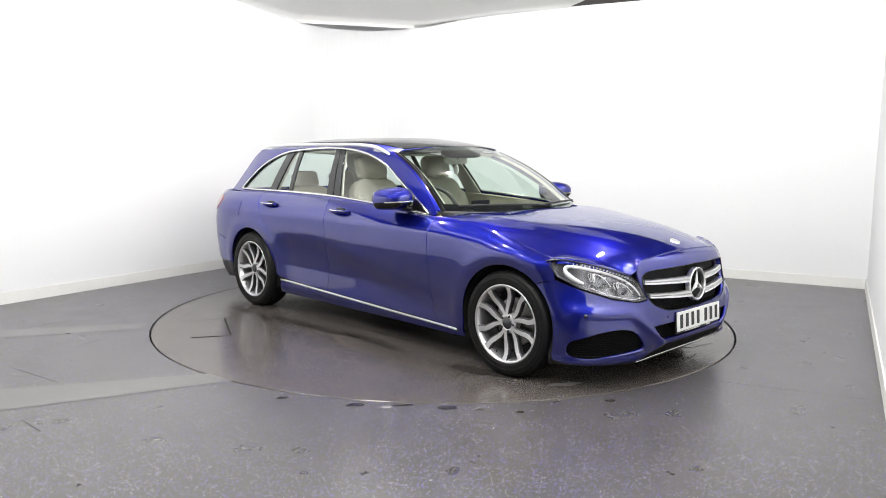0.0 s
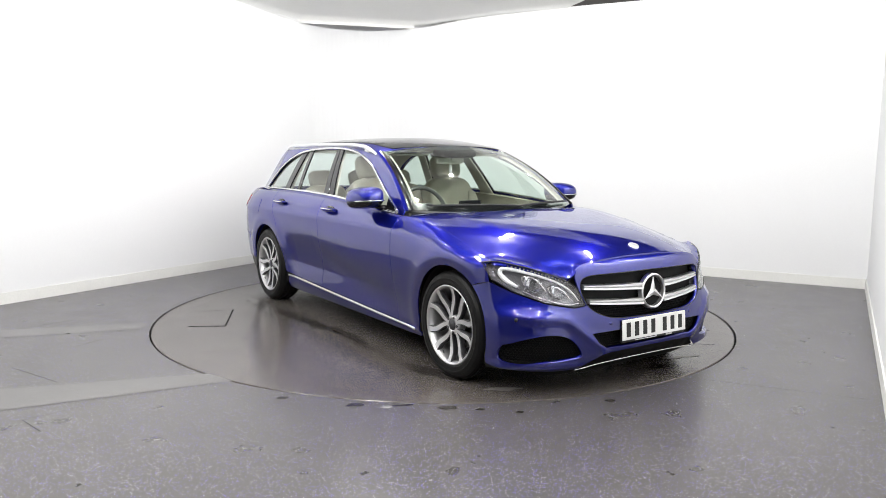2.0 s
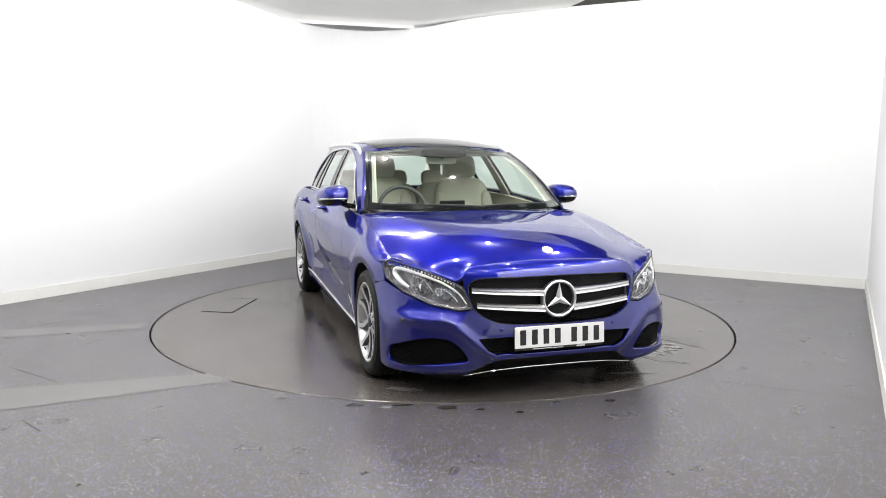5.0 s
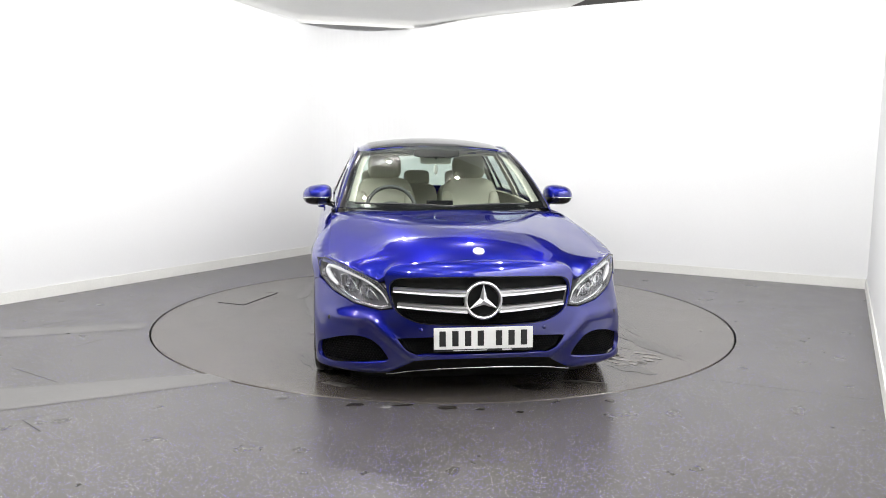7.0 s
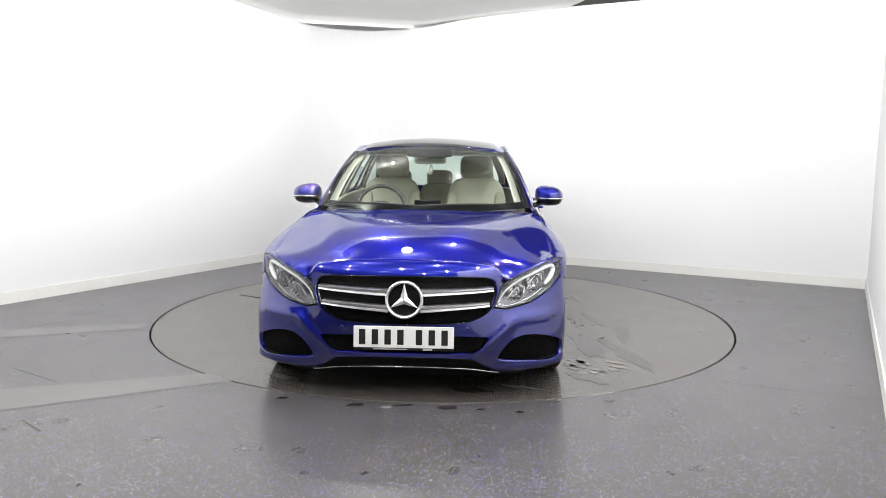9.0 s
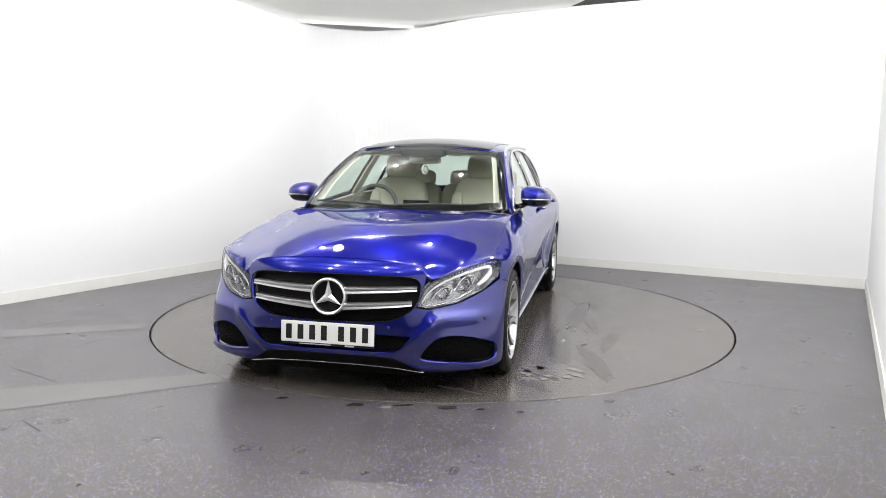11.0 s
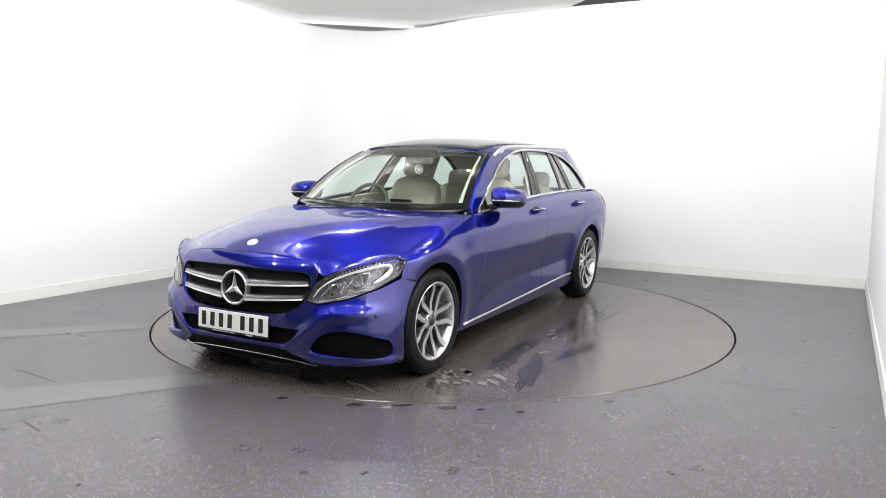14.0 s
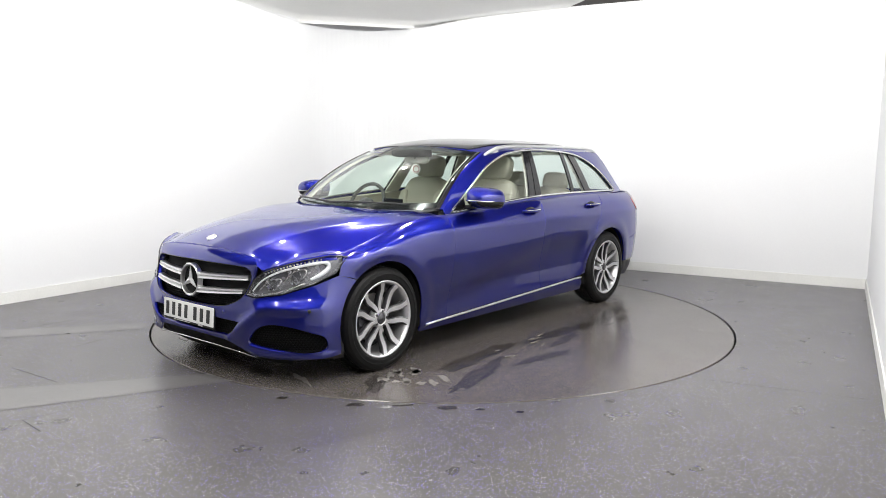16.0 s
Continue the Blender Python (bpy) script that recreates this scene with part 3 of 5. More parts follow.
def fit_bonnet():
    """A smooth sheet through the bonnet's rim and its middle line."""
    rows, rhs = [], []
    middle = [(x, 0.0, 0.8935 - 0.1029 * (x - 1.5) - 0.0057 * (x - 1.5) ** 2 - 0.1326 * (x - 1.5) ** 3 - 0.2493 * (x - 1.5) ** 4) for x in (1.05, 1.15, 1.3, 1.45, 1.6, 1.75, 1.88, 1.97)]
    for x, y, z in middle + BONNET_RIM + [(1.04, 0.2, 0.930), (1.0, 0.40, 0.928), (0.90, 0.56, 0.924)]:
        k = 0.35 if 0.48 < y < 0.70 else 1.0
        rows.append([k * v for v in bonnet_terms(x, y)])
        rhs.append(k * z)
    a, b = np.array(rows), np.array(rhs)
    return np.linalg.solve(a.T @ a + 2e-5 * np.eye(a.shape[1]), a.T @ b)


BONNET_FIT = fit_bonnet()


def sheet(x, y):
    return float(np.dot(BONNET_FIT, bonnet_terms(x, y)))


RIM_FINE = np.array([tuple(p + (q - p) * k / 6 for p, q in zip(a, b)) for a, b in zip(BONNET_RIM, BONNET_RIM[1:]) for k in range(6)])
RIM_MISS = RIM_FINE[:, 2] - np.array([sheet(x, y) for x, y, z in RIM_FINE])


def hood(x, y):
    """The sheet, rolled down to its rim over a hand's width, with a shallow raised middle."""
    y = abs(y)
    d = np.hypot(RIM_FINE[:, 0] - x, RIM_FINE[:, 1] - y)
    w = 1 / (d + 0.004) ** 3
    near = float(d.min())
    fall = max(0.0, 1 - near / 0.13) ** 2
    rib = 0.50 + 0.13 * (1.9 - x)                       # crease that runs from the pillar foot to the lamp
    dome = 0.005 / (1 + math.exp(min(40.0, (y - rib) / 0.014))) * min(1.0, max(0.0, (2.0 - x) / 0.4)) * (1 - fall)
    return sheet(x, y) + dome + float((w * RIM_MISS).sum() / w.sum()) * fall


def glass(x, z):
    """Half width of the upper body at the side windows."""
    d = z - curve(x, BELT)
    return curve(x, WAIST) - 0.405 * d - 0.27 * d * d


def roof(x, y):
    return curve(x, ROOF) - 0.055 * (abs(y) / 0.58) ** 2.2 - 0.05 * max(0.0, abs(y) - 0.50) * 5


def screen(u, v):
    """Windscreen: u across from -1 to 1, v from its base to its top."""
    x0, y0, z0 = 1.03 - 0.29 * abs(u) ** 2.2, 0.71 * u, 0.930 + 0.012 * u * u
    x1, y1, z1 = 0.19 - 0.10 * u * u, 0.565 * u, 1.368 - 0.042 * u * u
    k = 0.035 * math.sin(math.pi * v)
    return x0 + (x1 - x0) * v + k * 0.4, y0 + (y1 - y0) * v, z0 + (z1 - z0) * v + k
# --- end of car surfaces ---

# ---------------------------------------------------------------- the car
AX_F, AX_R, HUB_Z, ARCH_R = 1.42, -1.42, 0.318, 0.354
car = new("estate_car")
tagged(car, "metallic blue estate car with silver roof rails on the turntable", "car")


def L(x, z):                                            # lower body
    return x, side(x, z), z


def G(x, z):                                            # side windows and pillars
    return x, glass(x, z), z


def crease(y, z):
    """The blade that runs from under the headlight down to the lower intake."""
    y = abs(y)
    ax, az, bx, bz = 0.60, 0.455, 0.365, 0.250
    ux, uz = bx - ax, bz - az
    h = math.hypot(ux, uz)
    ux, uz = ux / h, uz / h
    s = (y - ax) * ux + (z - az) * uz
    d = (y - ax) * -uz + (z - az) * ux                  # positive inboard
    k = max(0.0, min(1.0, s / 0.06)) * max(0.0, min(1.0, (h + 0.05 - s) / 0.05))
    out = 0.016 * k * math.exp(-(d / 0.028) ** 2)
    hip = 0.012 * math.exp(-((z - 0.448) / 0.03) ** 2) * max(0.0, min(1.0, (y - 0.50) / 0.12)) * max(0.0, min(1.0, (0.86 - y) / 0.1))
    shelf = 0.024 * math.exp(-((z - 0.172) / 0.022) ** 2) * max(0.0, min(1.0, (y - 0.42) / 0.1))
    return out + hip + shelf


def nose(a, z, off=0.0):
    """Nose surface by the angle in plan about the middle of the front axle."""
    n, b, p = curve(z, NOSE), flank(z), curve(z, SQUARE)
    c, q = max(0.0, math.cos(a)) / n, abs(math.sin(a)) / b
    r = 0.8
    for _ in range(9):
        f = (r * c) ** p + (r * q) ** p - 1
        r -= f / (p * ((r * c) ** p + (r * q) ** p) / r)
    k = off + crease(r * math.sin(a), z)
    w = (max(0.0, math.cos(a)) * b / (max(0.0, math.cos(a)) * b + 0.55 * abs(math.sin(a)) * n + 1e-9))
    y = (r + k * (1 - w) ** 0.5) * math.sin(a)
    return (1.42 + r * math.cos(a) + k * w ** 0.5, math.copysign(soft_min(abs(y), curve(z, FULL)), y), z)


def nose_at(y, z, off=0.0):
    return nose(math.atan2(y, front(y, z) - 1.42), z, off)


def on_nose(pts):
    return [(math.atan2(y, front(y, z) - 1.42), z) for y, z in pts]


def arch(ax, a0, a1, n=24, r=ARCH_R):
    return [(ax + r * math.cos(radians(a0 + (a1 - a0) * i / n)), HUB_Z + r * math.sin(radians(a0 + (a1 - a0) * i / n))) for i in range(n + 1)]


def strip_z(x):
    return 0.272 - 0.034 * (x + 1)


def belt_line(x0, x1, n=16, d=0.0):
    return [(x0 + (x1 - x0) * i / n, curve(x0 + (x1 - x0) * i / n, BELT) + d) for i in range(n + 1)]


def both(poly):
    """A half outline from the middle outwards and back, completed on the other side."""
    return poly + [(-y, z) for y, z in poly[-2:0:-1]]


def both_plan(poly):
    return poly + [(x, -y) for x, y in poly[-2:0:-1]]


def pillow(c, h, e=0.5, m=None, nu=24, nv=14, bm=None):
    """A cushion: a box with fully rounded edges."""
    bm = bm or bmesh.new()
    f = lambda v: math.copysign(abs(v) ** e, v)
    rows, made = [], []
    for j in range(nv + 1):
        b = -math.pi / 2 + math.pi * j / nv
        rows.append([bm.verts.new((c[0] + h[0] * f(math.cos(b)) * f(math.cos(2 * math.pi * i / nu)),
                                   c[1] + h[1] * f(math.cos(b)) * f(math.sin(2 * math.pi * i / nu)), c[2] + h[2] * f(math.sin(b)))) for i in range(nu)])
        made += rows[-1]
    for a, b in zip(rows, rows[1:]):
        for i in range(nu):
            bm.faces.new((a[i], a[(i + 1) % nu], b[(i + 1) % nu], b[i]))
    if m is not None:
        bmesh.ops.transform(bm, matrix=m, verts=made)
    bmesh.ops.remove_doubles(bm, verts=made, dist=1e-5)
    bmesh.ops.recalc_face_normals(bm, faces=bm.faces)
    return bm


def clip(poly, a, b):
    """Keeps what lies to the left of the line from a to b."""
    out, n = [], len(poly)
    d = lambda p: (b[0] - a[0]) * (p[1] - a[1]) - (b[1] - a[1]) * (p[0] - a[0])
    for i in range(n):
        p, q = poly[i], poly[(i + 1) % n]
        dp, dq = d(p), d(q)
        if dp >= 0:
            out.append(p)
        if dp * dq < 0:
            k = dp / (dp - dq)
            out.append((p[0] + (q[0] - p[0]) * k, p[1] + (q[1] - p[1]) * k))
    return out


def honeycomb(poly, size, shape, width=0.0022, depth=0.006):
    """Ribs of a honeycomb within an outline, laid on shape(a, b)."""
    xs, ys = [p[0] for p in poly], [p[1] for p in poly]
    co, faces, seen = [], [], set()
    row, y = 0, min(ys)
    while y < max(ys) + size:
        x = min(xs) + (size * 0.866 if row % 2 else 0)
        while x < max(xs) + size:
            ring = [(round(x + size * math.cos(radians(60 * k + 30)), 5), round(y + size * math.sin(radians(60 * k + 30)), 5)) for k in range(6)]
            for k in range(6):
                a, b = ring[k], ring[(k + 1) % 6]
                key = (min(a, b), max(a, b))
                mid = ((a[0] + b[0]) / 2, (a[1] + b[1]) / 2)
                if key in seen or not inside(np.array([mid[0]]), np.array([mid[1]]), poly)[0]:
                    continue
                seen.add(key)
                dx, dy = b[0] - a[0], b[1] - a[1]
                h = math.hypot(dx, dy)
                ox, oy = -dy / h * width, dx / h * width
                i = len(co)
                for s, d in ((1, 0), (-1, 0), (1.6, -depth), (-1.6, -depth)):
                    co.append(shape(a[0] + s * ox, a[1] + s * oy, d))
                    co.append(shape(b[0] + s * ox, b[1] + s * oy, d))
                faces += [(i, i + 1, i + 3, i + 2), (i, i + 4, i + 5, i + 1), (i + 2, i + 3, i + 7, i + 6)]
            x += size * 1.732
        y += size * 1.5
        row += 1
    me = bmesh.new()
    vs = [me.verts.new(c) for c in co]
    for f in faces:
        me.faces.new([vs[i] for i in f])
    return me


# outlines of the lower panels, in side view
HINGE = [(0.745, 0.909), (0.752, 0.85), (0.765, 0.70), (0.775, 0.5), (0.79, strip_z(0.79) + 0.012)]
MIDGAP = [(-0.405, 0.965), (-0.37, 0.88), (-0.345, 0.70), (-0.365, 0.5), (-0.385, strip_z(-0.385) + 0.012)]
REARGAP = [(-1.36, 0.972), (-1.325, 0.90), (-1.25, 0.79), (-1.165, 0.685)]
wing = spline(HINGE, 4)[::-1] + belt_line(0.78, 1.67, 16, 0.0014) + [(1.715, 0.7395), (1.732, 0.70), (1.748, 0.66), (1.758, 0.622), (1.690, 0.606)]
wing += arch(AX_F, 50, 187) + [(1.048, 0.17), (0.80, 0.17)]
front_door = spline(HINGE, 4) + [(x / 10, strip_z(x / 10) + 0.012) for x in range(7, -4, -1)] + spline(MIDGAP, 4)[::-1] + belt_line(-0.38, 0.72)
rear_door = (spline(MIDGAP, 4) + [(x / 10, strip_z(x / 10) + 0.012) for x in range(-5, -10, -1)] + [(-1.03, 0.30)]
             + arch(AX_R, 0, 46, 8, ARCH_R + 0.018) + spline(REARGAP, 4)[::-1] + belt_line(-1.32, -0.43))
quarter = (spline(REARGAP, 4) + [(-1.135, 0.62)] + arch(AX_R, 48, 2, 8, ARCH_R + 0.013) + [(-1.052, 0.30)] + arch(AX_R, 0, 168, 30)
           + [(-1.80, 0.42), (-1.88, 0.55), (-2.25, 0.60), (-2.40, 0.62), (-2.40, 0.94)] + belt_line(-2.37, -1.4))
sill = [(x / 10, strip_z(x / 10) - 0.004) for x in range(10, -11, -1)] + [(-1.05, 0.165), (1.04, 0.165)]
bumper_side = [(-1.79, 0.41), (-1.87, 0.54), (-2.25, 0.592), (-2.46, 0.60), (-2.46, 0.20), (-2.2, 0.16), (-1.81, 0.20)] + arch(AX_R, 196, 166, 6)
shell = belt_line(-2.3, 1.62, 40, -0.02) + [(1.74, 0.60), (1.745, 0.2), (1.70, 0.16)] + [(1.05, 0.16), (-1.05, 0.16), (-1.8, 0.2), (-2.3, 0.25)]

DLO = [(0.655, 0.918), (0.455, 1.035), (0.29, 1.127), (0.08, 1.232), (-0.21, 1.315), (-0.55, 1.345), (-0.9, 1.338), (-1.28, 1.302), (-1.56, 1.205), (-1.76, 1.075), (-1.885, 0.985)]
DLO_LOW = [(-1.80, 0.980), (-1.1, 0.992), (-0.4, 0.986), (0.0, 0.966), (0.33, 0.944), (0.62, 0.916)]
dlo_line = spline(DLO, 6) + spline(DLO_LOW, 5)
# pillars between the side windows: lines from foot to head
B1, B2 = ((-0.285, 0.95), (-0.478, 1.36)), ((-0.462, 0.95), (-0.585, 1.36))
C1, C2 = ((-0.950, 0.95), (-1.035, 1.36)), ((-1.000, 0.95), (-1.085, 1.36))
D1, D2 = ((-1.215, 0.95), (-1.140, 1.36)), ((-1.320, 0.95), (-1.245, 1.36))
SAIL = ((0.495, 0.90), (0.405, 1.36))
fwd = lambda poly, ln: clip(poly, ln[1], ln[0])
aft = lambda poly, ln: clip(poly, ln[0], ln[1])
pane = lambda x, z: (x, glass(x, z) - 0.010, z)
post = lambda x, z: (x, glass(x, z) - 0.004, z)


def screen_edge(v):
    x, y, z = screen(1, v)
    return x - 0.03, z


def edge_at(x):
    y = 0.57
    for _ in range(12):
        z = roof(x, y)
        y = glass(x, z)
    return y, z


pillar = [screen_edge(i / 12) for i in range(13)]
roof_edge = [(x / 10, edge_at(x / 10)[1]) for x in range(0, -19, -1)]
frame_line = belt_line(-2.22, 0.71, 30, -0.004) + pillar + roof_edge + [(-1.90, 1.26), (-2.00, 1.14), (-2.12, 1.02)]


def door_handle(x0, x1, z, parent, mirror):
    """A bow handle with a bright strip, over a black pad for the recess's shade."""
    s = -1 if mirror else 1
    pts = []
    for i in range(13):
        k = i / 12
        x = x0 + (x1 - x0) * k
        pts.append((x, s * (side(x, z) + 0.004 + 0.034 * math.sin(math.pi * k) ** 0.45), z))
    h = part("door_handle", tube(pts, lambda k: 0.010 + 0.006 * math.sin(math.pi * k), 10), PAINT, parent, smooth=True)
    part("handle_strip", tube([(x, y + s * 0.011, zz + 0.005) for x, y, zz in pts[1:-1]], 0.0045, 6), CHROME, h, "bright chrome handle strip", smooth=True)
    xm = (x0 + x1) / 2
    part("handle_recess_shade", pillow((xm, s * (side(xm, z) - 0.004), z), ((x1 - x0) * 0.30, 0.008, 0.026), 0.9), GLOSS_BLACK, h, smooth=True)


for mirror in (False, True):
    s = -1 if mirror else 1
    skin_part("wing", skin(wing, L, step=0.021, grow=0.002, flip=True), PAINT, car, mirror=mirror)
    fd = skin_part("front_door", skin(front_door, L, step=0.02, grow=0.0028, flip=True), PAINT, car, mirror=mirror)
    rd = skin_part("rear_door", skin(rear_door, L, step=0.02, grow=0.0028, flip=True), PAINT, car, mirror=mirror)
    rq = skin_part("rear_quarter", skin(quarter, L, step=0.03, grow=0.002, flip=True), PAINT, car, mirror=mirror)
    skin_part("sill", skin(sill, L, step=0.03, flip=True), PAINT, car, mirror=mirror)
    skin_part("rear_bumper_side", skin(clip(bumper_side, (-3, 0.335), (0, 0.335)), L, step=0.03, grow=0.002, flip=True), PAINT, car, mirror=mirror)
    skin_part("rear_bumper_valance", skin(clip(bumper_side, (0, 0.33), (-3, 0.33)), lambda x, z: (x, side(x, z) - 0.012, z), step=0.03, flip=True), BLACK_TRIM, car, mirror=mirror)
    skin_part("inner_body", skin(shell, lambda x, z: (x, side(x, z) - 0.030, z), holes=[arch(AX_F, 0, 350, 35, 0.372), arch(AX_R, 0, 350, 35, 0.372)], step=0.06, thick=0, flip=True), DARK_INNER, car, mirror=mirror)
    line = [(x / 10, s * (side(x / 10, strip_z(x / 10)) + 0.004), strip_z(x / 10) + 0.004) for x in range(10, -11, -1)]
    part("sill_trim", tube(line, 0.0075, 6), SATIN, car, "bright aluminium sill strip", smooth=True)
    door_handle(-0.305, -0.085, 0.888, fd, mirror)
    door_handle(-1.245, -1.025, 0.890, rd, mirror)
    # upper body
    skin_part("window_frame", skin(frame_line, G, holes=[dlo_line], step=0.028, flip=True), PAINT, car, mirror=mirror)
    skin_part("front_window", skin(aft(fwd(dlo_line, B1), SAIL), pane, step=0.06, thick=0.004, flip=True), SIDE_GLASS, fd, "clear door glass", mirror=mirror).visible_shadow = False
    skin_part("rear_window", skin(fwd(aft(dlo_line, B2), C1), pane, step=0.06, thick=0.004, flip=True), SIDE_GLASS, rd, "clear door glass", mirror=mirror).visible_shadow = False
    skin_part("fixed_window", skin(fwd(aft(dlo_line, C2), D1), pane, step=0.06, thick=0.004, flip=True), REAR_GLASS, rd, "tinted fixed pane", mirror=mirror).visible_shadow = False
    skin_part("quarter_window", skin(aft(dlo_line, D2), pane, step=0.06, thick=0.004, flip=True), REAR_GLASS, rq, "tinted rear quarter glass", mirror=mirror).visible_shadow = False
    skin_part("mirror_sail", skin(fwd(dlo_line, SAIL), post, step=0.05, flip=True, back=True), GLOSS_BLACK, fd, "black mirror mounting panel", mirror=mirror)
    mid = lambda a, b: tuple(((p[0] + q[0]) / 2, p[1]) for p, q in zip(a, b))
    BM = mid(B1, B2)
    BF, BB = tuple((x + 0.005, z) for x, z in BM), tuple((x - 0.005, z) for x, z in BM)
    skin_part("door_pillar", skin(fwd(aft(dlo_line, B1), BF), post, step=0.05, flip=True, back=True), GLOSS_BLACK, fd, "gloss black pillar cover", mirror=mirror)
    skin_part("door_pillar", skin(fwd(aft(dlo_line, BB), B2), post, step=0.05, flip=True, back=True), GLOSS_BLACK, rd, "gloss black pillar cover", mirror=mirror)
    skin_part("window_divider", skin(fwd(aft(dlo_line, C1), C2), post, step=0.05, flip=True, back=True), GLOSS_BLACK, rd, mirror=mirror)
    skin_part("rear_pillar", skin(fwd(aft(dlo_line, D1), D2), post, step=0.05, flip=True, back=True), GLOSS_BLACK, rq, mirror=mirror)
    trim = [(x, s * (glass(x, z) + 0.003), z) for x, z in clean(dlo_line, 0.03)]
    part("window_trim", tube(trim, 0.0095, 6, closed=True), CHROME, car, "bright chrome window surround", smooth=True)
    # pillar beside the windscreen
    apil = lambda w, v: tuple(a + (b - a) * w + c for a, b, c in zip(screen(1, v), (screen(1, v)[0] - 0.03, glass(screen(1, v)[0] - 0.03, screen(1, v)[2]), screen(1, v)[2]), (0.012 * math.sin(math.pi * w), 0.0, 0.0)))
    skin_part("windscreen_pillar", skin([(0, 0), (0.68, 0), (0.68, 1), (0, 1)], apil, step=0.08, back=True), GLOSS_BLACK, car, mirror=mirror)
    skin_part("pillar_cover", skin([(0.68, 0), (1.02, 0), (1.02, 1), (0.68, 1)], apil, step=0.08, back=True), PAINT, car, mirror=mirror)
    # wheel arch liner
    for ax in (AX_F, AX_R):
        bm = lathe([(0.362, 0.86), (0.370, 0.80), (0.375, 0.62), (0.375, 0.52), (0.0, 0.52)], 40, "y", 216)
        bmesh.ops.rotate(bm, verts=bm.verts, matrix=Matrix.Rotation(radians(18), 3, "Y"))
        bmesh.ops.scale(bm, verts=bm.verts, vec=(1, s, 1))
        bmesh.ops.translate(bm, verts=bm.verts, vec=(ax, 0, HUB_Z))
        part("wheel_arch_liner", bm, DARK_INNER, car, smooth=True)

# bonnet, in plan
bonnet_half = spline([(x, y) for x, y, z in BONNET_RIM[:5]], 5) + [(x, y) for x, y, z in BONNET_RIM[5:]]
bonnet_half += [(0.76, 0.735), (0.80, 0.68), (0.90, 0.56), (1.0, 0.40), (1.045, 0.2), (1.055, 0)]
hood_part = skin_part("bonnet", skin(both_plan(bonnet_half), lambda x, y: (x, y, hood(x, y)), step=0.024, grow=0.003, thick=0.035), PAINT, car)
bm = lathe([(0.0, 0.004), (0.021, 0.004), (0.025, 0.0055), (0.030, 0.004), (0.032, -0.006)], 28, "z")
bmesh.ops.transform(bm, matrix=pose(2.015, 0, hood(2.015, 0) + 0.004, 0, math.degrees(math.atan((hood(1.995, 0) - hood(2.035, 0)) / 0.04)), 0), verts=bm.verts)
part("bonnet_emblem", bm, SATIN, hood_part, "small round silver emblem", smooth=True)
cowl_half = [(1.075, 0), (1.065, 0.2), (1.02, 0.40), (0.92, 0.56), (0.82, 0.68), (0.77, 0.735), (0.72, 0.715), (0.78, 0.62), (0.90, 0.40), (0.95, 0.2), (0.965, 0)]
skin_part("cowl_panel", skin(both_plan(cowl_half), lambda x, y: (x, y, hood(x, y) - 0.022), step=0.05), BLACK_TRIM, car)
for y0, y1 in ((-0.62, 0.02), (-0.05, 0.55)):
    pts = []
    for i in range(13):
        k = i / 12
        y = y0 + (y1 - y0) * k
        x, yy, z = screen(y / 0.69, 0.035 + 0.02 * math.sin(math.pi * k))
        pts.append((x + 0.014, yy, z + 0.014))
    part("wiper", tube(pts, 0.007, 6), BLACK_TRIM, car, smooth=True)

# nose
LAMP = [(0.868, 0.727), (0.818, 0.737), (0.712, 0.708), (0.61, 0.668), (0.545, 0.636), (0.508, 0.60), (0.476, 0.515), (0.535, 0.504), (0.668, 0.528), (0.782, 0.580), (0.847, 0.640)]
GRILLE = [(0.0, 0.680), (0.30, 0.674), (0.455, 0.660), (0.488, 0.600), (0.458, 0.506), (0.378, 0.454), (0.269, 0.433), (0.0, 0.424)]
grille_line = both(spline(GRILLE, 6))
LOWER = [(0.0, 0.372), (0.30, 0.366), (0.45, 0.358), (0.40, 0.296), (0.345, 0.268), (0.18, 0.268), (0.0, 0.268)]
lower_line = both(LOWER)
VENT = [(0.497, 0.232), (0.528, 0.296), (0.585, 0.344), (0.66, 0.358), (0.75, 0.342), (0.82, 0.312), (0.862, 0.284), (0.868, 0.216), (0.80, 0.197), (0.70, 0.202), (0.58, 0.212)]
vent_line = spline(VENT, 5, True)
bump_half = [(y, z - 0.004) for y, z in RIM_FRONT]
bump_half += [(0.500, 0.60), (0.468, 0.508), (0.535, 0.496), (0.668, 0.520), (0.786, 0.572), (0.856, 0.622)]


def side_angle(x, z):
    return math.atan2(side(x, z), x - 1.42)


bumper_half = on_nose(bump_half) + [(side_angle(x, z), z) for x, z in arch(AX_F, 50, -24, 14)]
bumper_half += on_nose([(0.72, 0.150), (0.60, 0.146), (0.50, 0.155), (0.42, 0.20), (0.36, 0.238), (0.20, 0.246), (0.0, 0.248)])
flip_poly = lambda poly: [(-y, z) for y, z in poly]
front_bumper = skin_part("front_bumper", skin(both(bumper_half), nose, holes=[on_nose(grille_line), on_nose(lower_line), on_nose(vent_line), on_nose(flip_poly(vent_line))], step=0.02, thick=0.025, flip=False), PAINT, car)
back_half = on_nose([(0, 0.74), (0.5, 0.70)]) + [(1.1, 0.66), (1.2, 0.60), (1.2, 0.13), (0.6, 0.13), (0, 0.16)]
skin_part("inner_nose", skin(both(back_half), lambda a, z: nose(a, z, -0.085), step=0.06, thick=0), DARK_INNER, car)
